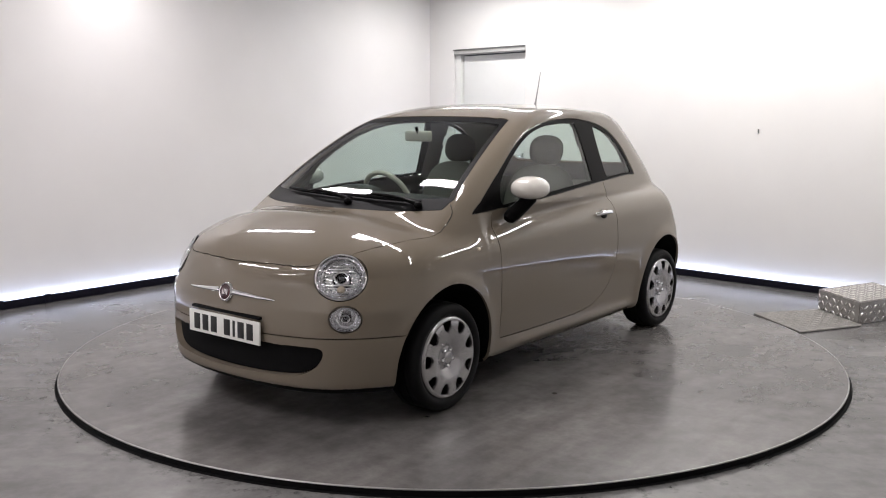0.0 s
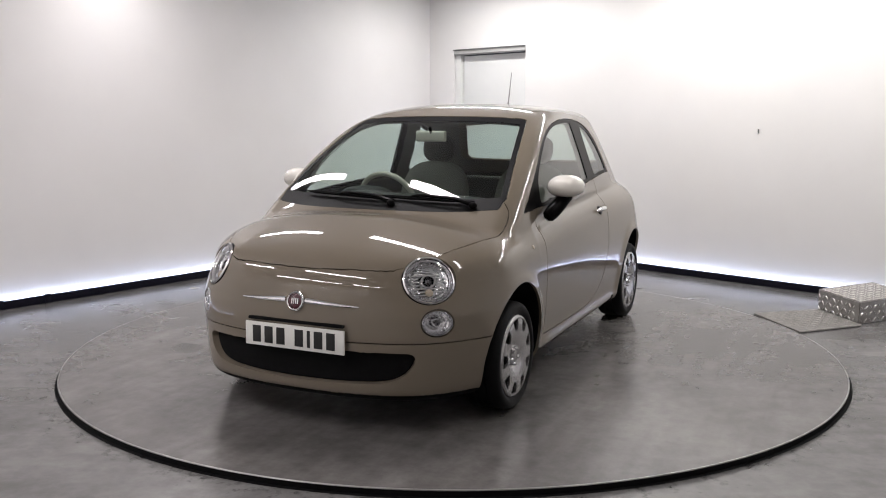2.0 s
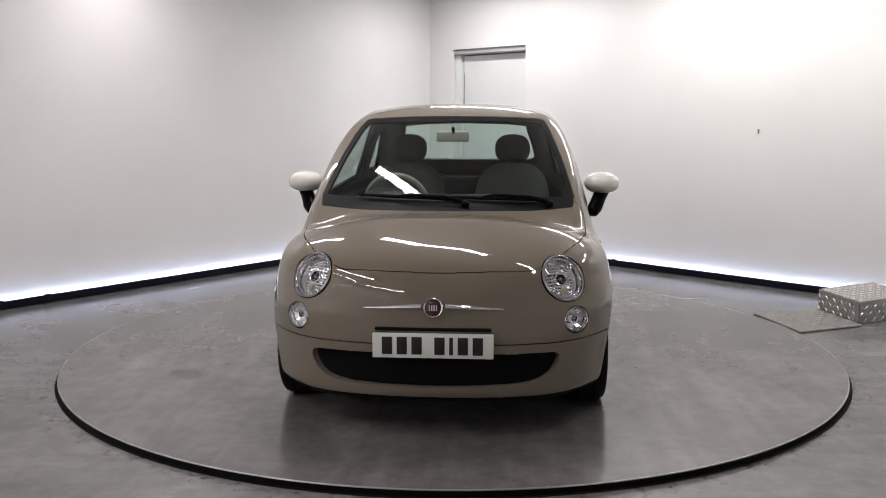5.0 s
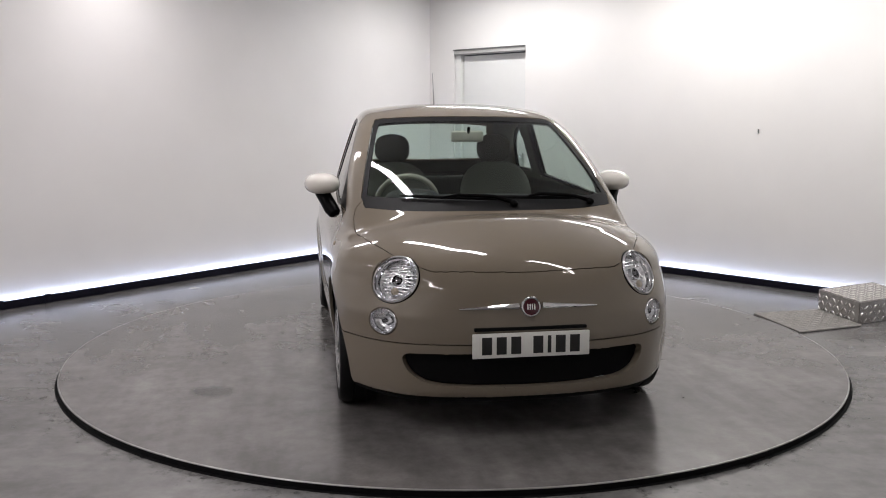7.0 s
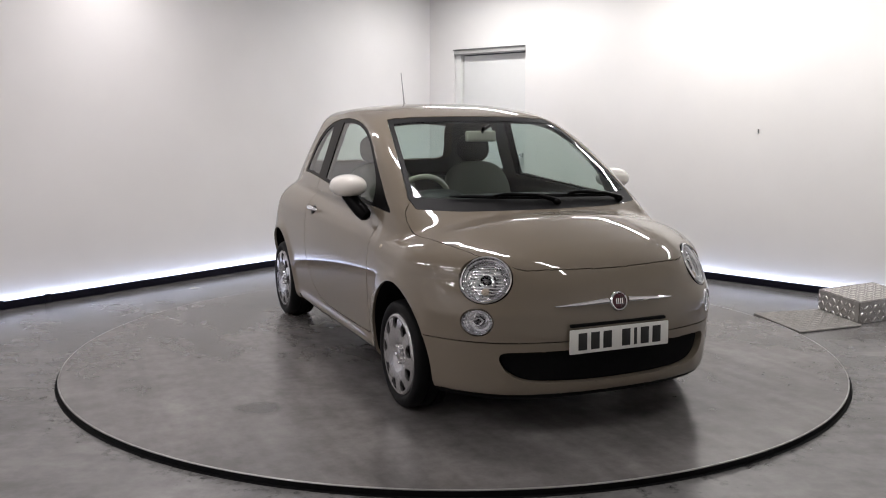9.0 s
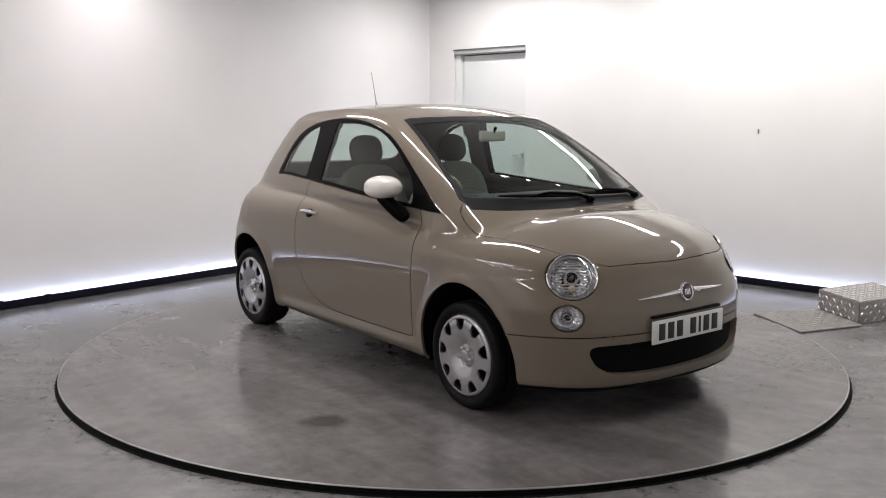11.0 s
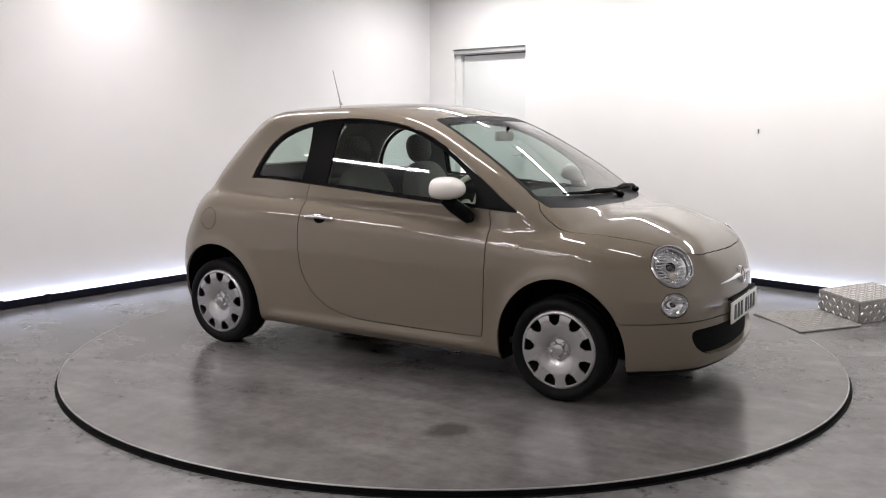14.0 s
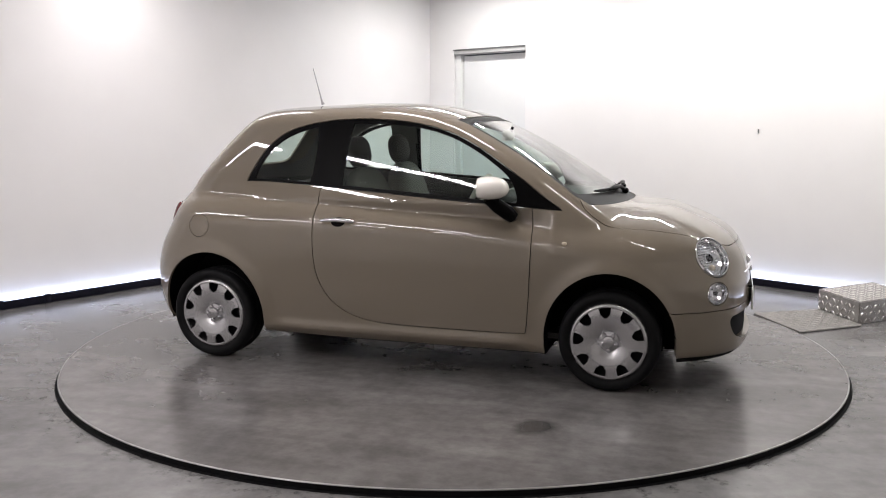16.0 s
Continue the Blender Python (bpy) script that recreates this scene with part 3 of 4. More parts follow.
def skin_panels(h):
    P, Q = surface_net(shell, (-1.80, -0.90, 0.10), (1.92, 0.90, 1.56), h)
    P = on_skin(shell, P, 4)
    taken = np.zeros(len(P), bool)
    for name, sd, where in REGIONS:
        near = np.flatnonzero(where(P) & ~taken)
        d = sd(P[near])
        near = near[np.abs(d) < 0.52 * h]
        X = P[near]
        for _ in range(3):
            g = normals(sd, X, 1e-3)
            X = X - (sd(X) / np.maximum((g * g).sum(1), 0.3))[:, None] * g
            f = normals(shell, X)
            X = X - (shell(X) / np.maximum((f * f).sum(1), 0.05))[:, None] * f
        ok = np.linalg.norm(X - P[near], axis=1) < 1.2 * h
        P[near[ok]] = X[ok]
        taken[near[ok]] = True
    C = P[Q].mean(1)
    N = normals(shell, C)
    N /= np.linalg.norm(N, axis=1)[:, None]
    names = np.full(len(C), "body_shell", dtype=object)
    left = names == "body_shell"
    for name, sd, where in REGIONS:
        w = np.flatnonzero(left & where(C))
        w = w[sd(C[w]) < 0]
        names[w] = name
        left[w] = False
    # draw the last stepped edges onto the outlines
    for name, sd, where in REGIONS:
        inn = np.zeros(len(P), bool)
        out = np.zeros(len(P), bool)
        inn[Q[names == name].ravel()] = True
        out[Q[names != name].ravel()] = True
        b = np.flatnonzero(inn & out & ~taken & where(P))
        b = b[np.abs(sd(P[b])) < 1.3 * h]
        X = P[b]
        for _ in range(4):
            g = normals(sd, X, 1e-3)
            X = X - (sd(X) / np.maximum((g * g).sum(1), 0.3))[:, None] * g
            f = normals(shell, X)
            X = X - (shell(X) / np.maximum((f * f).sum(1), 0.05))[:, None] * f
        ok = np.linalg.norm(X - P[b], axis=1) < 1.8 * h
        P[b[ok]] = X[ok]
        taken[b[ok]] = True
    VN = normals(shell, P)
    VN /= np.linalg.norm(VN, axis=1)[:, None]
    return P, Q, names, C, VN


def panel(name, P, Q, VN, sel, material, parent, label="", sink=0.0, flange=0.014, gap=0.0026):
    """One pressed panel: its faces, drawn in by the gap, with a lip turned inwards all round."""
    q = Q[sel]
    used, inv = np.unique(q, return_inverse=True)
    q = inv.reshape(-1, 4)
    p, n = P[used].copy(), VN[used]
    e = np.concatenate([q[:, [0, 1]], q[:, [1, 2]], q[:, [2, 3]], q[:, [3, 0]]])
    key = np.sort(e, 1)
    _, first, count = np.unique(key, axis=0, return_index=True, return_counts=True)
    rim = e[first[count == 1]]
    rv = np.unique(rim)
    is_rim = np.zeros(len(p), bool)
    is_rim[rv] = True
    acc, cnt = np.zeros_like(p), np.zeros(len(p))
    for a, b in ((0, 1), (1, 2), (2, 3), (3, 0), (1, 0), (2, 1), (3, 2), (0, 3), (0, 2), (2, 0), (1, 3), (3, 1)):
        w = ~is_rim[q[:, b]]
        np.add.at(acc, q[w, a], p[q[w, b]] - p[q[w, a]])
        np.add.at(cnt, q[w, a], 1)
    mv = rv[cnt[rv] > 0]
    d = acc[mv]
    p[mv] += gap * d / np.maximum(np.linalg.norm(d, axis=1), 1e-6)[:, None]
    p -= sink * n
    faces = [tuple(f) for f in q]
    verts = list(map(tuple, p))
    if flange:
        low = {v: len(verts) + i for i, v in enumerate(rv)}
        verts += list(map(tuple, p[rv] - flange * n[rv]))
        faces += [(b, a, low[a], low[b]) for a, b in rim]
    me = bpy.data.meshes.new(name)
    me.from_pydata(verts, [], faces)
    me.materials.append(material)
    me.shade_smooth()
    me.set_sharp_from_angle(angle=radians(50))
    ob = new(name, me)
    ob.parent = parent
    return tagged(ob, label)


car = new("car")
tagged(car, "small beige three-door hatchback with white mirrors, parked on the turntable", "car")
SP, SQ, SNAMES, SC, SVN = skin_panels(0.0135)
FULL = SNAMES != "none"


def skin(name, where=FULL):
    return np.flatnonzero((SNAMES == name) & where)


LEFT, RIGHT = SC[:, 1] > 0, SC[:, 1] <= 0
panel("body_shell", SP, SQ, SVN, skin("body_shell"), PAINT, car, "glossy beige painted body shell")
panel("underbody", SP, SQ, SVN, skin("underbody"), BLACK_MATT, car, "black underbody", flange=0)
panel("fuel_flap", SP, SQ, SVN, skin("fuel"), PAINT, car, "round fuel filler flap", flange=0.006, gap=0.0010)
panel("bumper_lip", SP, SQ, SVN, skin("lip"), BLACK_MATT, car, "black lower bumper lip", flange=0)
panel("bonnet", SP, SQ, SVN, skin("bonnet"), PAINT, car)
panel("front_bumper", SP, SQ, SVN, skin("bumper"), PAINT, car, flange=0.036)
panel("lower_grille", SP, SQ, SVN, skin("grille"), BLACK_MATT, car, "black lower air intake", sink=0.03, flange=0)
panel("windscreen_surround", SP, SQ, SVN, skin("screen_trim"), SCREEN_BLACK, car, "black windscreen border", sink=0.002)
panel("windscreen", SP, SQ, SVN, skin("screen"), GLASS, car, "tinted windscreen glass", sink=0.003, flange=0, gap=0)
panel("rear_window", SP, SQ, SVN, skin("rear_glass"), GLASS, car, "tinted rear window glass", sink=0.003, flange=0, gap=0)
DOORS = {}
for sname, where in (("left", LEFT), ("right", RIGHT)):
    d = panel("door", SP, SQ, SVN, skin("door", where), PAINT, car)
    DOORS[sname] = d
    panel("window_surround", SP, SQ, SVN, skin("window_trim", where), BLACK_TRIM, car, "black window frame and pillar", sink=0.003)
    panel("door_glass", SP, SQ, SVN, skin("door_pane", where), GLASS, d, "tinted door glass", sink=0.007, flange=0, gap=0)
    panel("quarter_glass", SP, SQ, SVN, skin("rear_pane", where), GLASS, car, "tinted rear quarter glass", sink=0.006, flange=0, gap=0)


def side_spot(x, z, sgn, y0=0.3, y1=1.0):
    for _ in range(40):
        ym = (y0 + y1) / 2
        if shell(np.array([[x, ym * sgn, z]]))[0] < 0:
            y0 = ym
        else:
            y1 = ym
    q = np.array([[x, y0 * sgn, z]])
    n = normals(shell, q)[0]
    return Vector(q[0]), Vector(n / np.linalg.norm(n))


def facing(at, n):
    """A pose at a place whose y axis points along n."""
    n = Vector(n).normalized()
    x = n.cross(Vector((0, 0, 1))).normalized()
    z = x.cross(n)
    m = Matrix((x, n, z)).transposed().to_4x4()
    return Matrix.Translation(at) @ m


# inner lining of the cabin, open at the panes
def lining():
    fn = lambda P: shell(P) + 0.045
    P, Q = surface_net(fn, (-1.76, -0.86, 0.12), (1.10, 0.86, 1.50), 0.016)
    P = on_skin(fn, P, 3)
    C = P[Q].mean(1)
    open_ = np.zeros(len(C), bool)
    for name, sd, where in REGIONS:
        if name in ("door_pane", "rear_pane", "screen", "rear_glass", "arch"):
            w = np.flatnonzero(where(C) | (C[:, 2] > 0.9) & (name in ("screen",)) & (C[:, 0] > 0.1))
            open_[w[sd(C[w]) < 0.018]] = True
    open_ |= (C[:, 0] > 0.1) & (C[:, 2] > 0.9) & (SCREEN(C[:, 2]) - C[:, 0] < 0.24) & (absy(C) < 0.60 - 0.26 * (C[:, 2] - 0.95))
    open_ |= C[:, 0] > 1.05
    VN = normals(fn, P)
    VN /= np.linalg.norm(VN, axis=1)[:, None]
    up = C[:, 2] > 0.98
    panel("headlining", P, Q, VN, np.flatnonzero(~open_ & up), LINING, car, "pale grey cabin lining", flange=0, gap=0)
    panel("inner_panel", P, Q, VN, np.flatnonzero(~open_ & ~up), SEAT_DARK, car, "dark grey inner panels", flange=0, gap=0)


lining()

# wheel housings, set just inside the skin
for sgn in (1, -1):
    for (hx, hz), R in zip(HUBS, ARCH_R):
        bm = bmesh.new()
        Rh = R + 0.008
        pts = [(hx - Rh, 0.19)] + [(hx + Rh * math.cos(a), hz + ARCH_Z * Rh * math.sin(a)) for a in np.linspace(math.pi, 0, 33)] + [(hx + Rh, 0.19)]
        face = [side_spot(x, max(z, 0.22), sgn)[0].y * sgn - 0.016 for x, z in pts]
        rows_ = [[bm.verts.new((x, sgn * (f if d is None else min(d, f - 0.01)), z)) for (x, z), f in zip(pts, face)] for d in (None, 0.66, 0.48)]
        for a, b in zip(rows_, rows_[1:]):
            for i in range(len(pts) - 1):
                bm.faces.new((a[i], a[i + 1], b[i + 1], b[i]))
        bm.faces.new(rows_[-1])
        part("wheel_housing", bm, BLACK_MATT, car, "black wheel housing")

# wheels
tyre_profile = [(0.165, -0.085), (0.19, -0.095), (0.235, -0.092), (0.252, -0.080), (0.258, -0.062), (0.2585, -0.034), (0.252, -0.032), (0.252, -0.026), (0.2588, -0.024), (0.259, 0.0),
                (0.2588, 0.024), (0.252, 0.026), (0.252, 0.032), (0.2585, 0.034), (0.258, 0.062), (0.252, 0.080), (0.246, 0.087), (0.238, 0.092), (0.224, 0.094), (0.212, 0.090), (0.203, 0.080), (0.18, 0.066)]


def cover_mesh():
    """A pressed wheel cover with nine slots round its edge and a five-bolt boss."""
    bm = bmesh.new()
    radii = [0.0, 0.012, 0.026, 0.038, 0.046, 0.060, 0.085, 0.105, 0.113, 0.116, 0.119, 0.123, 0.129, 0.138, 0.148, 0.157, 0.162, 0.166, 0.171, 0.178, 0.181]
    depth = [0.001, 0.001, 0.0, -0.003, -0.005, 0.007, 0.017, 0.021, 0.022, 0.022, 0.0225, 0.0225, 0.0225, 0.022, 0.021, 0.019, 0.018, 0.019, 0.018, 0.011, 0.002]
    n = 180
    rings = [[bm.verts.new((r * math.cos(2 * math.pi * i / n), d, r * math.sin(2 * math.pi * i / n))) for i in range(n)] for r, d in zip(radii, depth)]
    for k in range(len(radii) - 1):
        rm = (radii[k] + radii[k + 1]) / 2
        for i in range(n):
            a = ((i + 0.5) * 9 / n) % 1.0 - 0.5
            if 0.113 < rm < 0.162 and abs(a) < 0.252 * min(1.0, math.sqrt((rm - 0.112) / 0.022)):
                continue
            bm.faces.new((rings[k][i], rings[k + 1][i], rings[k + 1][(i + 1) % n], rings[k][(i + 1) % n]))
    bmesh.ops.remove_doubles(bm, verts=bm.verts, dist=1e-5)
    rim = [e for e in bm.edges if len(e.link_faces) == 1]
    ret = bmesh.ops.extrude_edge_only(bm, edges=rim)
    bmesh.ops.translate(bm, vec=(0, -0.014, 0), verts=[v for v in ret["geom"] if isinstance(v, bmesh.types.BMVert)])
    bmesh.ops.recalc_face_normals(bm, faces=bm.faces)
    return bm


wheel_me = as_mesh("wheel", bm_lathe([(r * 1.012 if r > 0.215 else r, h) for r, h in tyre_profile], 72), RUBBER)
cover_me = as_mesh("wheel_cover", cover_mesh(), SILVER)
back_me = as_mesh("steel_rim", bm_lathe([(0.0, 0.030), (0.10, 0.030), (0.140, 0.052), (0.172, 0.070), (0.172, -0.06)], 48), BLACK_MATT)
boss_me = as_mesh("centre_cap", bm_lathe([(0.0, 0.014), (0.018, 0.014), (0.025, 0.011), (0.028, 0.0)], 32), SILVER)
bolt_me = as_mesh("bolt", bm_lathe([(0.0, 0.018), (0.006, 0.018), (0.0095, 0.014), (0.0115, 0.0)], 14), CHROME)
for sgn in (1, -1):
    for hx in (1.155, -1.135):
        w = new("wheel", wheel_me)
        w.parent = car
        w.matrix_basis = pose(hx, sgn * 0.704, 0.262, 0, 17 if hx > 0 else 5, 0 if sgn > 0 else 180)
        tagged(w, "black tyre with a silver nine-slot cover")
        for me_, yy in ((cover_me, 0.0745), (back_me, 0.0), (boss_me, 0.075)):
            o = new(me_.name, me_)
            o.parent = w
            o.matrix_basis = pose(0, yy, 0) @ Matrix.Diagonal((1.11, 1, 1.11, 1))
        for k in range(5):
            a = 2 * math.pi * k / 5
            o = new("bolt", bolt_me)
            o.parent = w
            o.matrix_basis = pose(0.039 * math.cos(a), 0.073, 0.039 * math.sin(a))

# lamps
for sgn in (1, -1):
    for nm, C0, A0, r, lab in (("headlight", LAMP, LAMP_AX, 0.114, "round clear headlight with a chrome ring"), ("fog_lamp", FOG, FOG_AX, 0.071, "round clear driving light")):
        ax = Vector((A0[0], A0[1] * sgn, A0[2])).normalized()
        c, _n = spot(C0[1] * sgn, C0[2])
        m = facing(c - ax * 0.011, ax)
        sq = 0.93 if nm == "headlight" else 0.79
        bowl = part(nm, bm_lathe([(0.0, -r * 0.55), (r * 0.3, -r * 0.52), (r * 0.62, -r * 0.38), (r * 0.9, -r * 0.12), (r * 0.97, 0.0)], 22), REFLECTOR, car, lab, m @ Matrix.Diagonal((1, 1, sq, 1)), smooth=False)
        part("shadow_gap", bm_lathe([(r * 1.02, -0.002), (r * 1.03, -0.001), (r * 1.04, -0.006), (r * 1.04, -0.03)], 56), BLACK_TRIM, bowl)
        part("chrome_ring", bm_lathe([(r * 0.925, -0.012), (r * 0.935, 0.004), (r * 0.97, 0.008), (r * 1.02, 0.003), (r * 1.04, -0.016)], 56), CHROME, bowl)
        part("lens", bm_lathe([(0.0, r * 0.17), (r * 0.3, r * 0.155), (r * 0.6, r * 0.11), (r * 0.8, r * 0.06), (r * 0.94, 0.002)], 40), CLEAR, bowl)
        part("bulb_shade", bm_ellipsoid(r * 0.17, r * 0.2, r * 0.17, (0, -r * 0.30, 0)), LAMP_DARK, bowl)
        part("inner_bezel", bm_lathe([(r * 0.80, -r * 0.26), (r * 0.81, -r * 0.06), (r * 0.83, -r * 0.04), (r * 0.85, -r * 0.06), (r * 0.86, -r * 0.20)], 40), CHROME, bowl)
        part("bulb_ring", bm_lathe([(r * 0.22, -r * 0.42), (r * 0.24, -r * 0.14), (r * 0.29, -r * 0.13), (r * 0.31, -r * 0.42)], 28), CHROME, bowl)
        for k in range(9 if nm == "headlight" else 0):
            h = r * (-0.56 + 0.14 * k)
            half = r * math.sqrt(max(0.66 ** 2 - (h / r) ** 2, 0.02))
            if abs(h) > r * 0.2:
                part("reflector_step", bm_box(half * 2, r * 0.10, r * 0.05, 0.0015, (0, -r * 0.24, h)), REFLECTOR, bowl)
            else:
                for dx in (-1, 1):
                    part("reflector_step", bm_box(half - r * 0.36, r * 0.10, r * 0.05, 0.0015, (dx * (half + r * 0.36) / 2, -r * 0.24, h)), REFLECTOR, bowl)
        if nm == "headlight":
            part("indicator_dome", bm_ellipsoid(r * 0.16, r * 0.10, r * 0.16, (0, -r * 0.16, -r * 0.48)), AMBER, bowl, "pale amber indicator dome")

# number plate, slot and badge
pc, pn = spot(0, 0.42)
plate = part("number_plate", bm_box(0.52, 0.010, 0.108, 0.004), PLATE_WHITE, car, "white front plate with black bars", facing((1.853, 0, 0.425), (1, 0, 0.02)))
xs = -0.215
for wch in (0.044, 0.044, 0.016, 0.044, None, 0.044, 0.044, 0.044):
    if wch is None:
        xs += 0.034
        continue
    part("bar", bm_box(wch, 0.002, 0.076, 0.0006, (xs + wch / 2, 0.0056, 0)), INK, plate)
    xs += wch + 0.020
sb, _n = spot(0, 0.492)
part("plate_slot", bm_box(0.50, 0.02, 0.014, 0.005), BLACK_MATT, car, "black slot above the plate", facing((sb.x - 0.002, 0, 0.494), (1, 0, 0)))
bc, bn = spot(0, 0.585)
badge = part("badge", bm_lathe([(0.0, 0.012), (0.030, 0.011), (0.036, 0.008), (0.036, -0.01)], 40), RED_ENAMEL, car, "round dark red badge with a chrome rim", facing(bc, bn))
part("badge_rim", bm_lathe([(0.034, 0.0), (0.0355, 0.012), (0.041, 0.014), (0.046, 0.008), (0.047, -0.008)], 48), CHROME, badge)
for k in range(4):
    part("badge_bar", bm_box(0.006, 0.002, 0.026, 0.0008, (-0.015 + 0.010 * k, 0.0122, 0)), CHROME, badge)
for sgn in (1, -1):
    pts, rad = [], []
    for i in range(15):
        t = i / 14
        q, n = spot(sgn * (0.052 + 0.255 * t), 0.590 - 0.012 * t)
        pts.append(q + n * 0.002)
        rad.append(0.0105 * (1 - t) ** 0.8 + 0.0025)
    part("chrome_whisker", bm_tube(pts, rad, 8), CHROME, car, "slim chrome moulding")

# door mirrors, handles, repeaters
for sname, sgn in (("left", 1), ("right", -1)):
    d = DOORS[sname]
    mc = (0.535, sgn * 0.833, 1.030)
    bm = bm_ellipsoid(0.102, 0.096, 0.062, (0, 0, 0), 0.9, 40)
    for v in bm.verts:
        v.co.x = max(v.co.x, -0.060)
        v.co.z = v.co.z * (0.86 if v.co.z < 0 else 1.05)
    head = part("mirror_shell", bm, WHITE_GLOSS, d, "glossy white mirror shell", pose(*mc, 0, 0, sgn * -8))
    part("mirror_glass", bm_ellipsoid(0.003, 0.066, 0.043, (-0.0605, 0, 0)), CHROME, head)
    part("mirror_stem", bm_tube([(0.535, sgn * 0.835, 0.99), (0.570, sgn * 0.812, 0.945), (0.625, sgn * 0.79, 0.905), (0.645, sgn * 0.772, 0.88), (0.652, sgn * 0.765, 0.868)], [0.040, 0.038, 0.040, 0.034, 0.016], 16), BLACK_TRIM, d, "black mirror stem")
    hq, hn = side_spot(-0.335, 0.825, sgn)
    bar = part("door_handle", bm_tube([hq + Vector((dx, 0, 0.004 - abs(dx) * 0.03)) + hn * (0.026 - 0.018 * (abs(dx) / 0.10) ** 2) for dx in np.linspace(-0.10, 0.10, 11)], [0.008, 0.0105, 0.0125, 0.013, 0.013, 0.013, 0.013, 0.013, 0.0125, 0.0105, 0.008], 10), CHROME, d, "chrome door handle")
    # a flat black ellipse on the skin stands in for the recess's shade
    part("recess_shade", bm_ellipsoid(0.042, 0.006, 0.028, (0, 0, 0)), BLACK_TRIM, d, "black patch standing in for the shaded handle recess", facing(hq + hn * 0.0005, hn))
    rq, rn = side_spot(0.92, 0.757, sgn)
    part("side_repeater", bm_ellipsoid(0.014, 0.005, 0.011, (0, 0, 0)), AMBER, car, "small amber side repeater", facing(rq, rn))
    tq, tn = side_spot(-1.545, 0.80, sgn)
    part("tail_light", bm_ellipsoid(0.045, 0.022, 0.085, (0, 0, 0), 0.8), RED_LENS, car, "red tail light", facing(tq, (tn + Vector((-0.6, 0, 0)))))

# aerial, spoiler, wipers, cowl
part("aerial", bm_tube([(-0.775, 0, 1.475), (-0.785, 0, 1.50), (-0.81, 0, 1.59), (-0.84, 0, 1.70)], [0.011, 0.005, 0.0030, 0.0024], 8), AERIAL_GREY, car, "thin grey roof aerial")
bm = bmesh.new()
sec = [(-0.97, 1.440), (-1.06, 1.422), (-1.083, 1.410), (-1.075, 1.396), (-0.97, 1.38)]
rows_ = []
for i in range(21):
    y = -0.37 + 0.74 * i / 20
    dz, dx = -0.055 * (abs(y) / 0.5) ** 2.6, 0.07 * (abs(y) / 0.5) ** 2.6
    rows_.append([bm.verts.new((x + dx, y, z + dz)) for x, z in sec])
for a, b in zip(rows_, rows_[1:]):
    for i in range(5):
        bm.faces.new((a[i], a[(i + 1) % 5], b[(i + 1) % 5], b[i]))
bm.faces.new(rows_[0]), bm.faces.new(rows_[-1])
bmesh.ops.recalc_face_normals(bm, faces=bm.faces)
part("roof_spoiler", bm, PAINT, car)


def screen_spot(y, z, off):
    q, n = spot(y, z, 0.0, 1.6)
    return q + n * off


for y0, y1, z1 in ((0.10, -0.46, 0.992), (0.52, -0.02, 0.985)):
    arm = part("wiper", bm_tube([screen_spot(y0, 0.958, 0.015), screen_spot(y0 - 0.10, 0.968, 0.035), screen_spot((y0 + y1) / 2, 0.978, 0.035), screen_spot((y0 + y1) / 2 - 0.06, 0.980, 0.022)], [0.014, 0.010, 0.008, 0.006], 8), BLACK_TRIM, car, "black wiper arm")
    part("wiper_blade", bm_tube([screen_spot(y0 + (y1 - y0) * t, 0.972 + (z1 - 0.972) * t, 0.013) for t in np.linspace(0, 1, 9)], [0.004, 0.008, 0.009, 0.009, 0.009, 0.009, 0.009, 0.008, 0.004], 6), BLACK_MATT, arm)
    part("wiper_pivot", bm_ellipsoid(0.022, 0.022, 0.018, screen_spot(y0, 0.955, 0.012)), BLACK_TRIM, arm)

# cabin
def seat(y, x, mat_):
    base = part("front_seat", bm_box(0.50, 0.48, 0.16, 0.06, (x, y, 0.46), 4), mat_, car, "pale grey cloth front seat")
    back = bm_ellipsoid(0.085, 0.245, 0.34, (0, 0, 0.28), 0.66, 40)
    part("backrest", back, mat_, base, m=pose(x - 0.24, y, 0.50, 0, -14, 0))
    part("headrest", bm_ellipsoid(0.055, 0.115, 0.095, (0, 0, 0), 0.8), SEAT_DARK, base, "dark rounded headrest", pose(x - 0.41, y, 1.19, 0, -10, 0))
    for dy in (-0.05, 0.05):
        part("headrest_post", bm_tube([(x - 0.38, y + dy, 1.05), (x - 0.40, y + dy, 1.15)], 0.006, 8), CHROME, base)


seat(0.34, 0.02, SEAT_LIGHT)
seat(-0.34, 0.02, SEAT_LIGHT)
rear_bench = part("rear_bench", bm_box(0.46, 1.06, 0.18, 0.06, (-0.78, 0, 0.48), 4), SEAT_LIGHT, car, "pale grey cloth rear bench")
part("backrest", bm_box(0.14, 1.06, 0.44, 0.06, (0, 0, 0.22), 4), SEAT_DARK, rear_bench, m=pose(-0.98, 0, 0.54, 0, -18, 0))
part("dashboard", bm_ellipsoid(0.30, 0.66, 0.15, (0.78, 0, 0.83), 0.62, 48), DASH, car, "dark plastic dashboard")
part("dash_panel", bm_box(0.03, 1.15, 0.12, 0.012, (0.505, 0, 0.83)), CREAM_PLASTIC, car, "cream dashboard panel")
part("instrument_hood", bm_ellipsoid(0.13, 0.16, 0.075, (0.60, -0.34, 0.93), 0.8), DASH, car, "instrument hood")
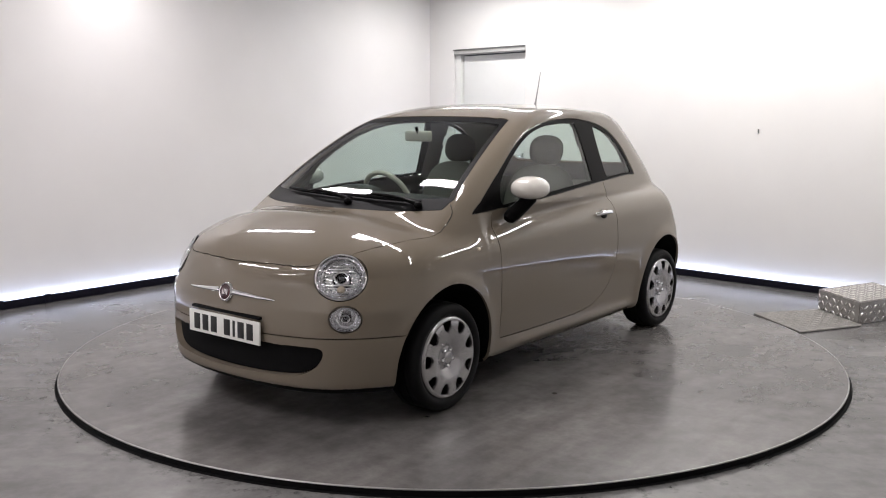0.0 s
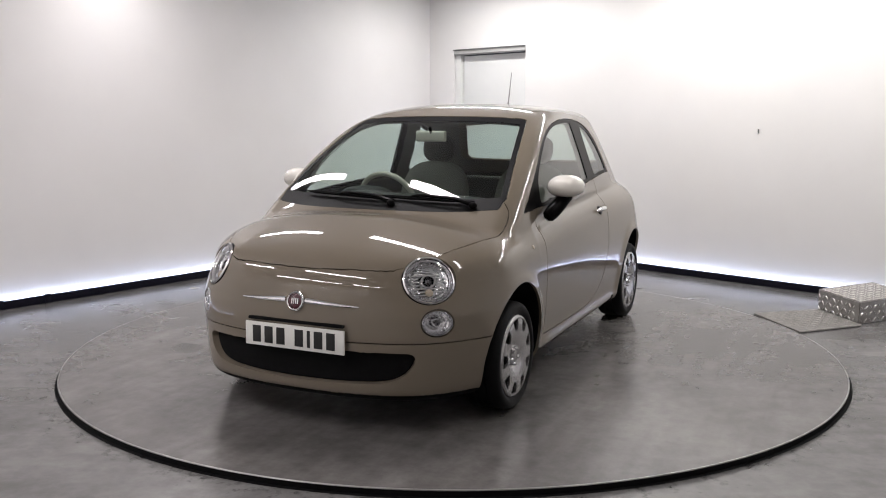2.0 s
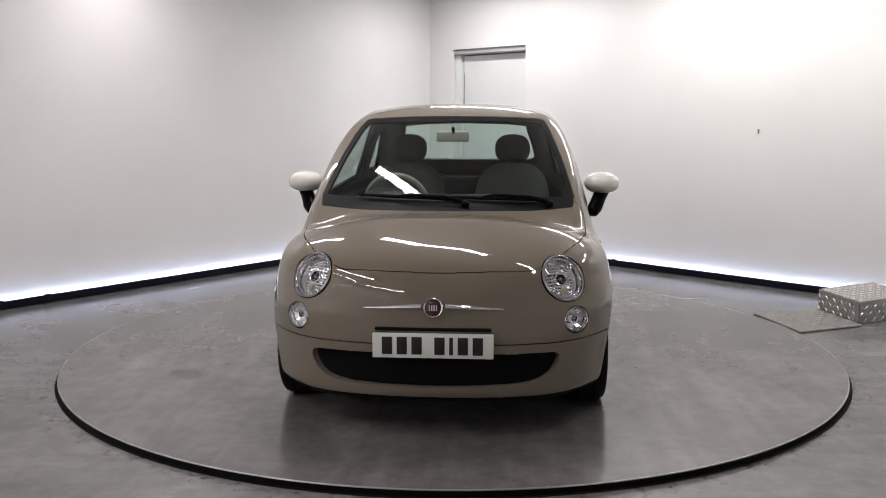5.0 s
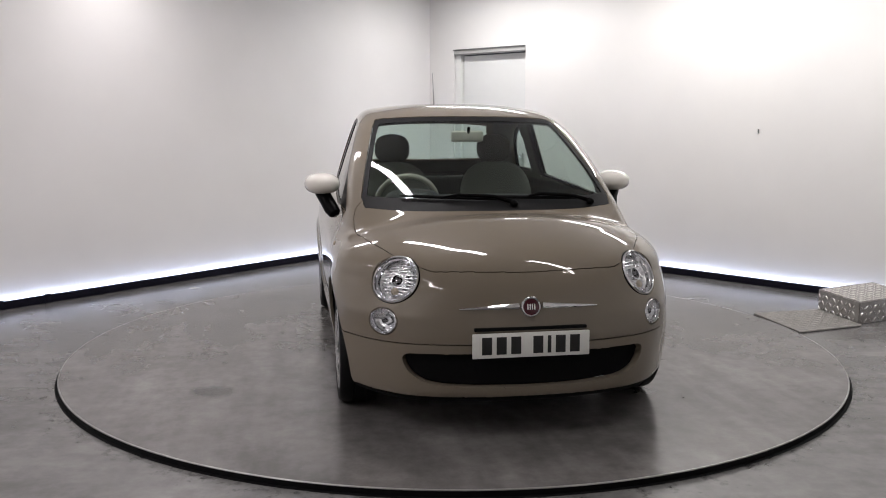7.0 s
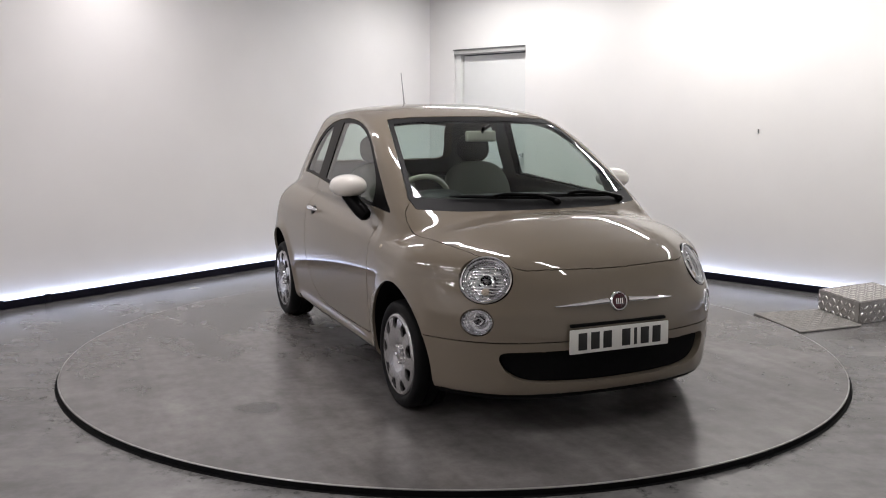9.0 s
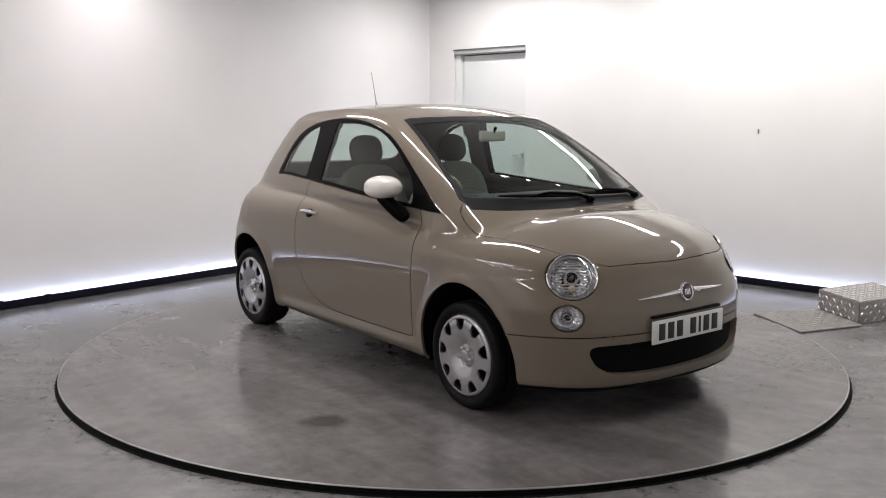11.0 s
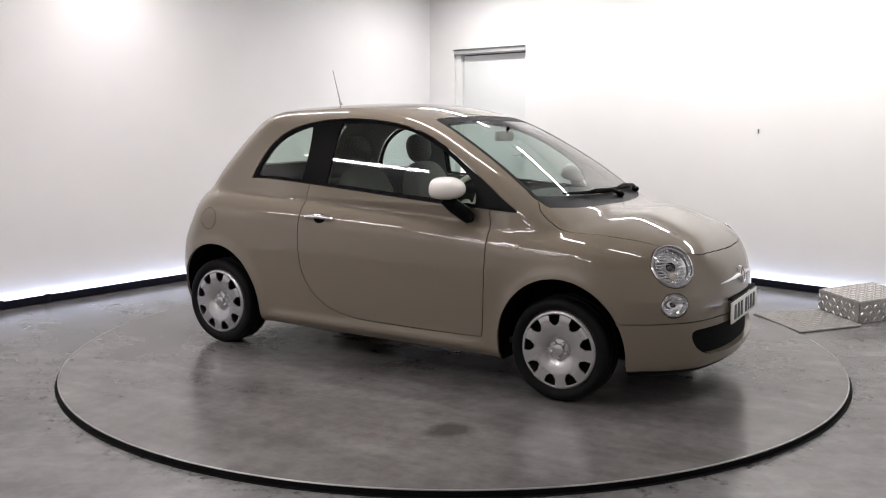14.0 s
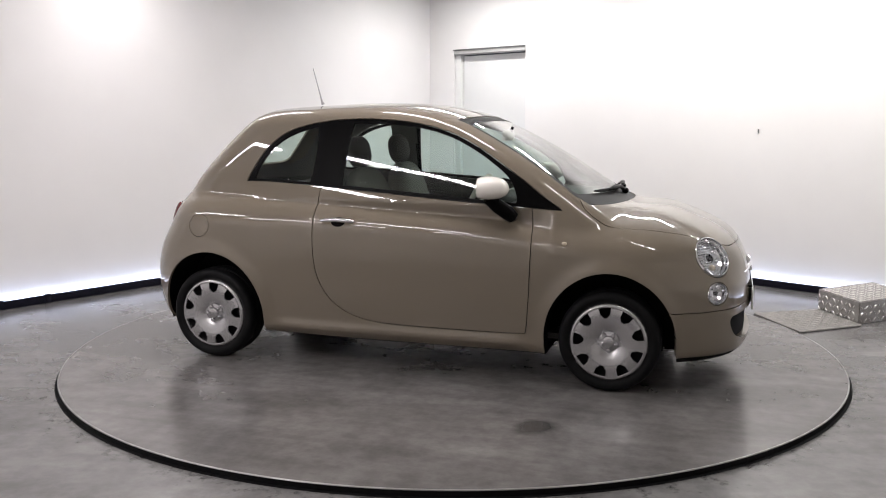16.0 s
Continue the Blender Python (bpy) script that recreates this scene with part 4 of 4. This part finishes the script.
ring_pts = [Vector((0, 0.178 * math.cos(a), 0.178 * math.sin(a))) for a in np.linspace(0, 2 * math.pi, 40, endpoint=False)]
wheel_m = pose(0.33, -0.34, 0.90, 0, 24, 0)
sw = part("steering_wheel", bm_tube(ring_pts, 0.0155, 10, True), CREAM_PLASTIC, car, "cream three-spoke steering wheel", wheel_m)
part("hub", bm_ellipsoid(0.03, 0.06, 0.05, (0.03, 0, 0)), CREAM_PLASTIC, sw)
for a in (0, 180, 270):
    part("spoke", bm_box(0.015, 0.125, 0.032, 0.006, (0.02, 0.11, 0)), CREAM_PLASTIC, sw, m=pose(0, 0, 0, a, 0, 0))
mp_ = part("rear_view_mirror", bm_box(0.035, 0.185, 0.062, 0.014, (0.435, -0.005, 1.287), 3), CREAM_PLASTIC, car, "grey rear-view mirror")
part("mirror_stalk", bm_tube([(0.445, 0, 1.305), (0.462, 0, 1.338)], 0.009, 8), BLACK_TRIM, mp_)
part("cabin_floor", bm_box(2.3, 1.3, 0.03, 0, (-0.25, 0, 0.24)), SEAT_DARK, car, "dark carpet")
part("engine_bay_shroud", bm_box(0.55, 0.92, 0.5, 0.05, (1.20, 0, 0.45)), BLACK_MATT, car, "black inner shroud")

# ---- by the wall: chequer-plate step and ramp plate ----
def tread_mesh(material):
    """One raised lozenge of chequer plate, standing on z = 0."""
    bm = bmesh.new()
    foot = [bm.verts.new(q) for q in ((-0.021, 0, 0), (0, -0.0075, 0), (0.021, 0, 0), (0, 0.0075, 0))]
    head = [bm.verts.new(q) for q in ((-0.012, 0, 0.004), (0, -0.003, 0.005), (0.012, 0, 0.004), (0, 0.003, 0.005))]
    for k in range(4):
        bm.faces.new((foot[k], foot[(k + 1) % 4], head[(k + 1) % 4], head[k]))
    bm.faces.new(head)
    return as_mesh("tread_bar", bm, material, False)


TREAD_BRIGHT, TREAD_DIRTY = tread_mesh(ALU_BRIGHT), tread_mesh(ALU)


def treads(me, parent, u, v, o, s=0.046):
    """Lozenges over a face spanned by u and v, alternately turned."""
    u, v = Vector(u), Vector(v)
    n = u.cross(v).normalized()
    a = u.normalized()
    b = n.cross(a)
    for i in range(int(u.length / s)):
        for j in range(int(v.length / s)):
            c = Vector(o) + u.normalized() * (i + 0.5) * s + v.normalized() * (j + 0.5) * s + n * 0.0005
            ob = new("tread_bar", me)
            ob.parent = parent
            ob.matrix_basis = Matrix.Translation(c) @ Matrix((a, b, n)).transposed().to_4x4() @ Matrix.Rotation(radians(45 if (i + j) % 2 else -45), 4, "Z")


step_box = new("step_box")
tagged(step_box, "low aluminium chequer-plate step box on the floor", "step")
N0, L0, B0 = Vector((2.825, 0.640, 0)), Vector((2.735, 1.130, 0)), Vector((3.270, 1.420, 0))
R0 = N0 + B0 - L0
BOX_TOP = 0.13
bm = poly_prism([(v.x, v.y) for v in (N0, R0, B0, L0)], FLOOR, BOX_TOP)
bmesh.ops.bevel(bm, geom=bm.edges[:], offset=0.006, segments=2, affect="EDGES")
part("box_body", bm, ALU, step_box)
for u, v, o in ((R0 - N0, L0 - N0, N0 + Vector((0, 0, BOX_TOP))), (N0 - L0, Vector((0, 0, BOX_TOP - FLOOR)), L0 + Vector((0, 0, FLOOR))),
                (R0 - N0, Vector((0, 0, BOX_TOP - FLOOR)), N0 + Vector((0, 0, FLOOR)))):
    treads(TREAD_BRIGHT, step_box, u, v, o)
ramp_plate = thing("ramp_plate", poly_prism([(2.315, 0.385), (2.822, 0.585), (2.735, 1.10), (2.20, 0.945)], FLOOR + 0.001, FLOOR + 0.014), ALU_DIRTY, "flat dirty aluminium plate lying by the turntable", "ramp plate", smooth=False)
treads(TREAD_DIRTY, ramp_plate, (0.50, 0.20, 0), (-0.10, 0.52, 0), (2.335, 0.415, FLOOR + 0.014))
part("plate_lip", bm_tube([(2.315, 0.385, FLOOR + 0.008), (2.822, 0.585, FLOOR + 0.008)], 0.007, 8), ALU, ramp_plate)

# scrap lying by the wall
thing("paper_scrap", bm_box(0.075, 0.03, 0.004, 0.0015), WHITE_GLOSS, "small white scrap lying on the grey floor", "litter", pose(-2.17, 1.93, FLOOR + 0.002, 0, 0, 20))


def motions():
    rows_car, rows_table = [], []
    for k in range(33):
        t = k * 0.5
        a = -128.329 + 6.9545 * t + 0.142 * ((t - 8) / 8) ** 2
        turn = Matrix.Rotation(radians(a), 4, "Z")
        rows_table.append((t, turn))
        rows_car.append((t, turn @ Matrix.Translation((-0.0914, 0.0272, 0.0))))
    walk(table, rows_table)
    walk(car, rows_car)


motions()
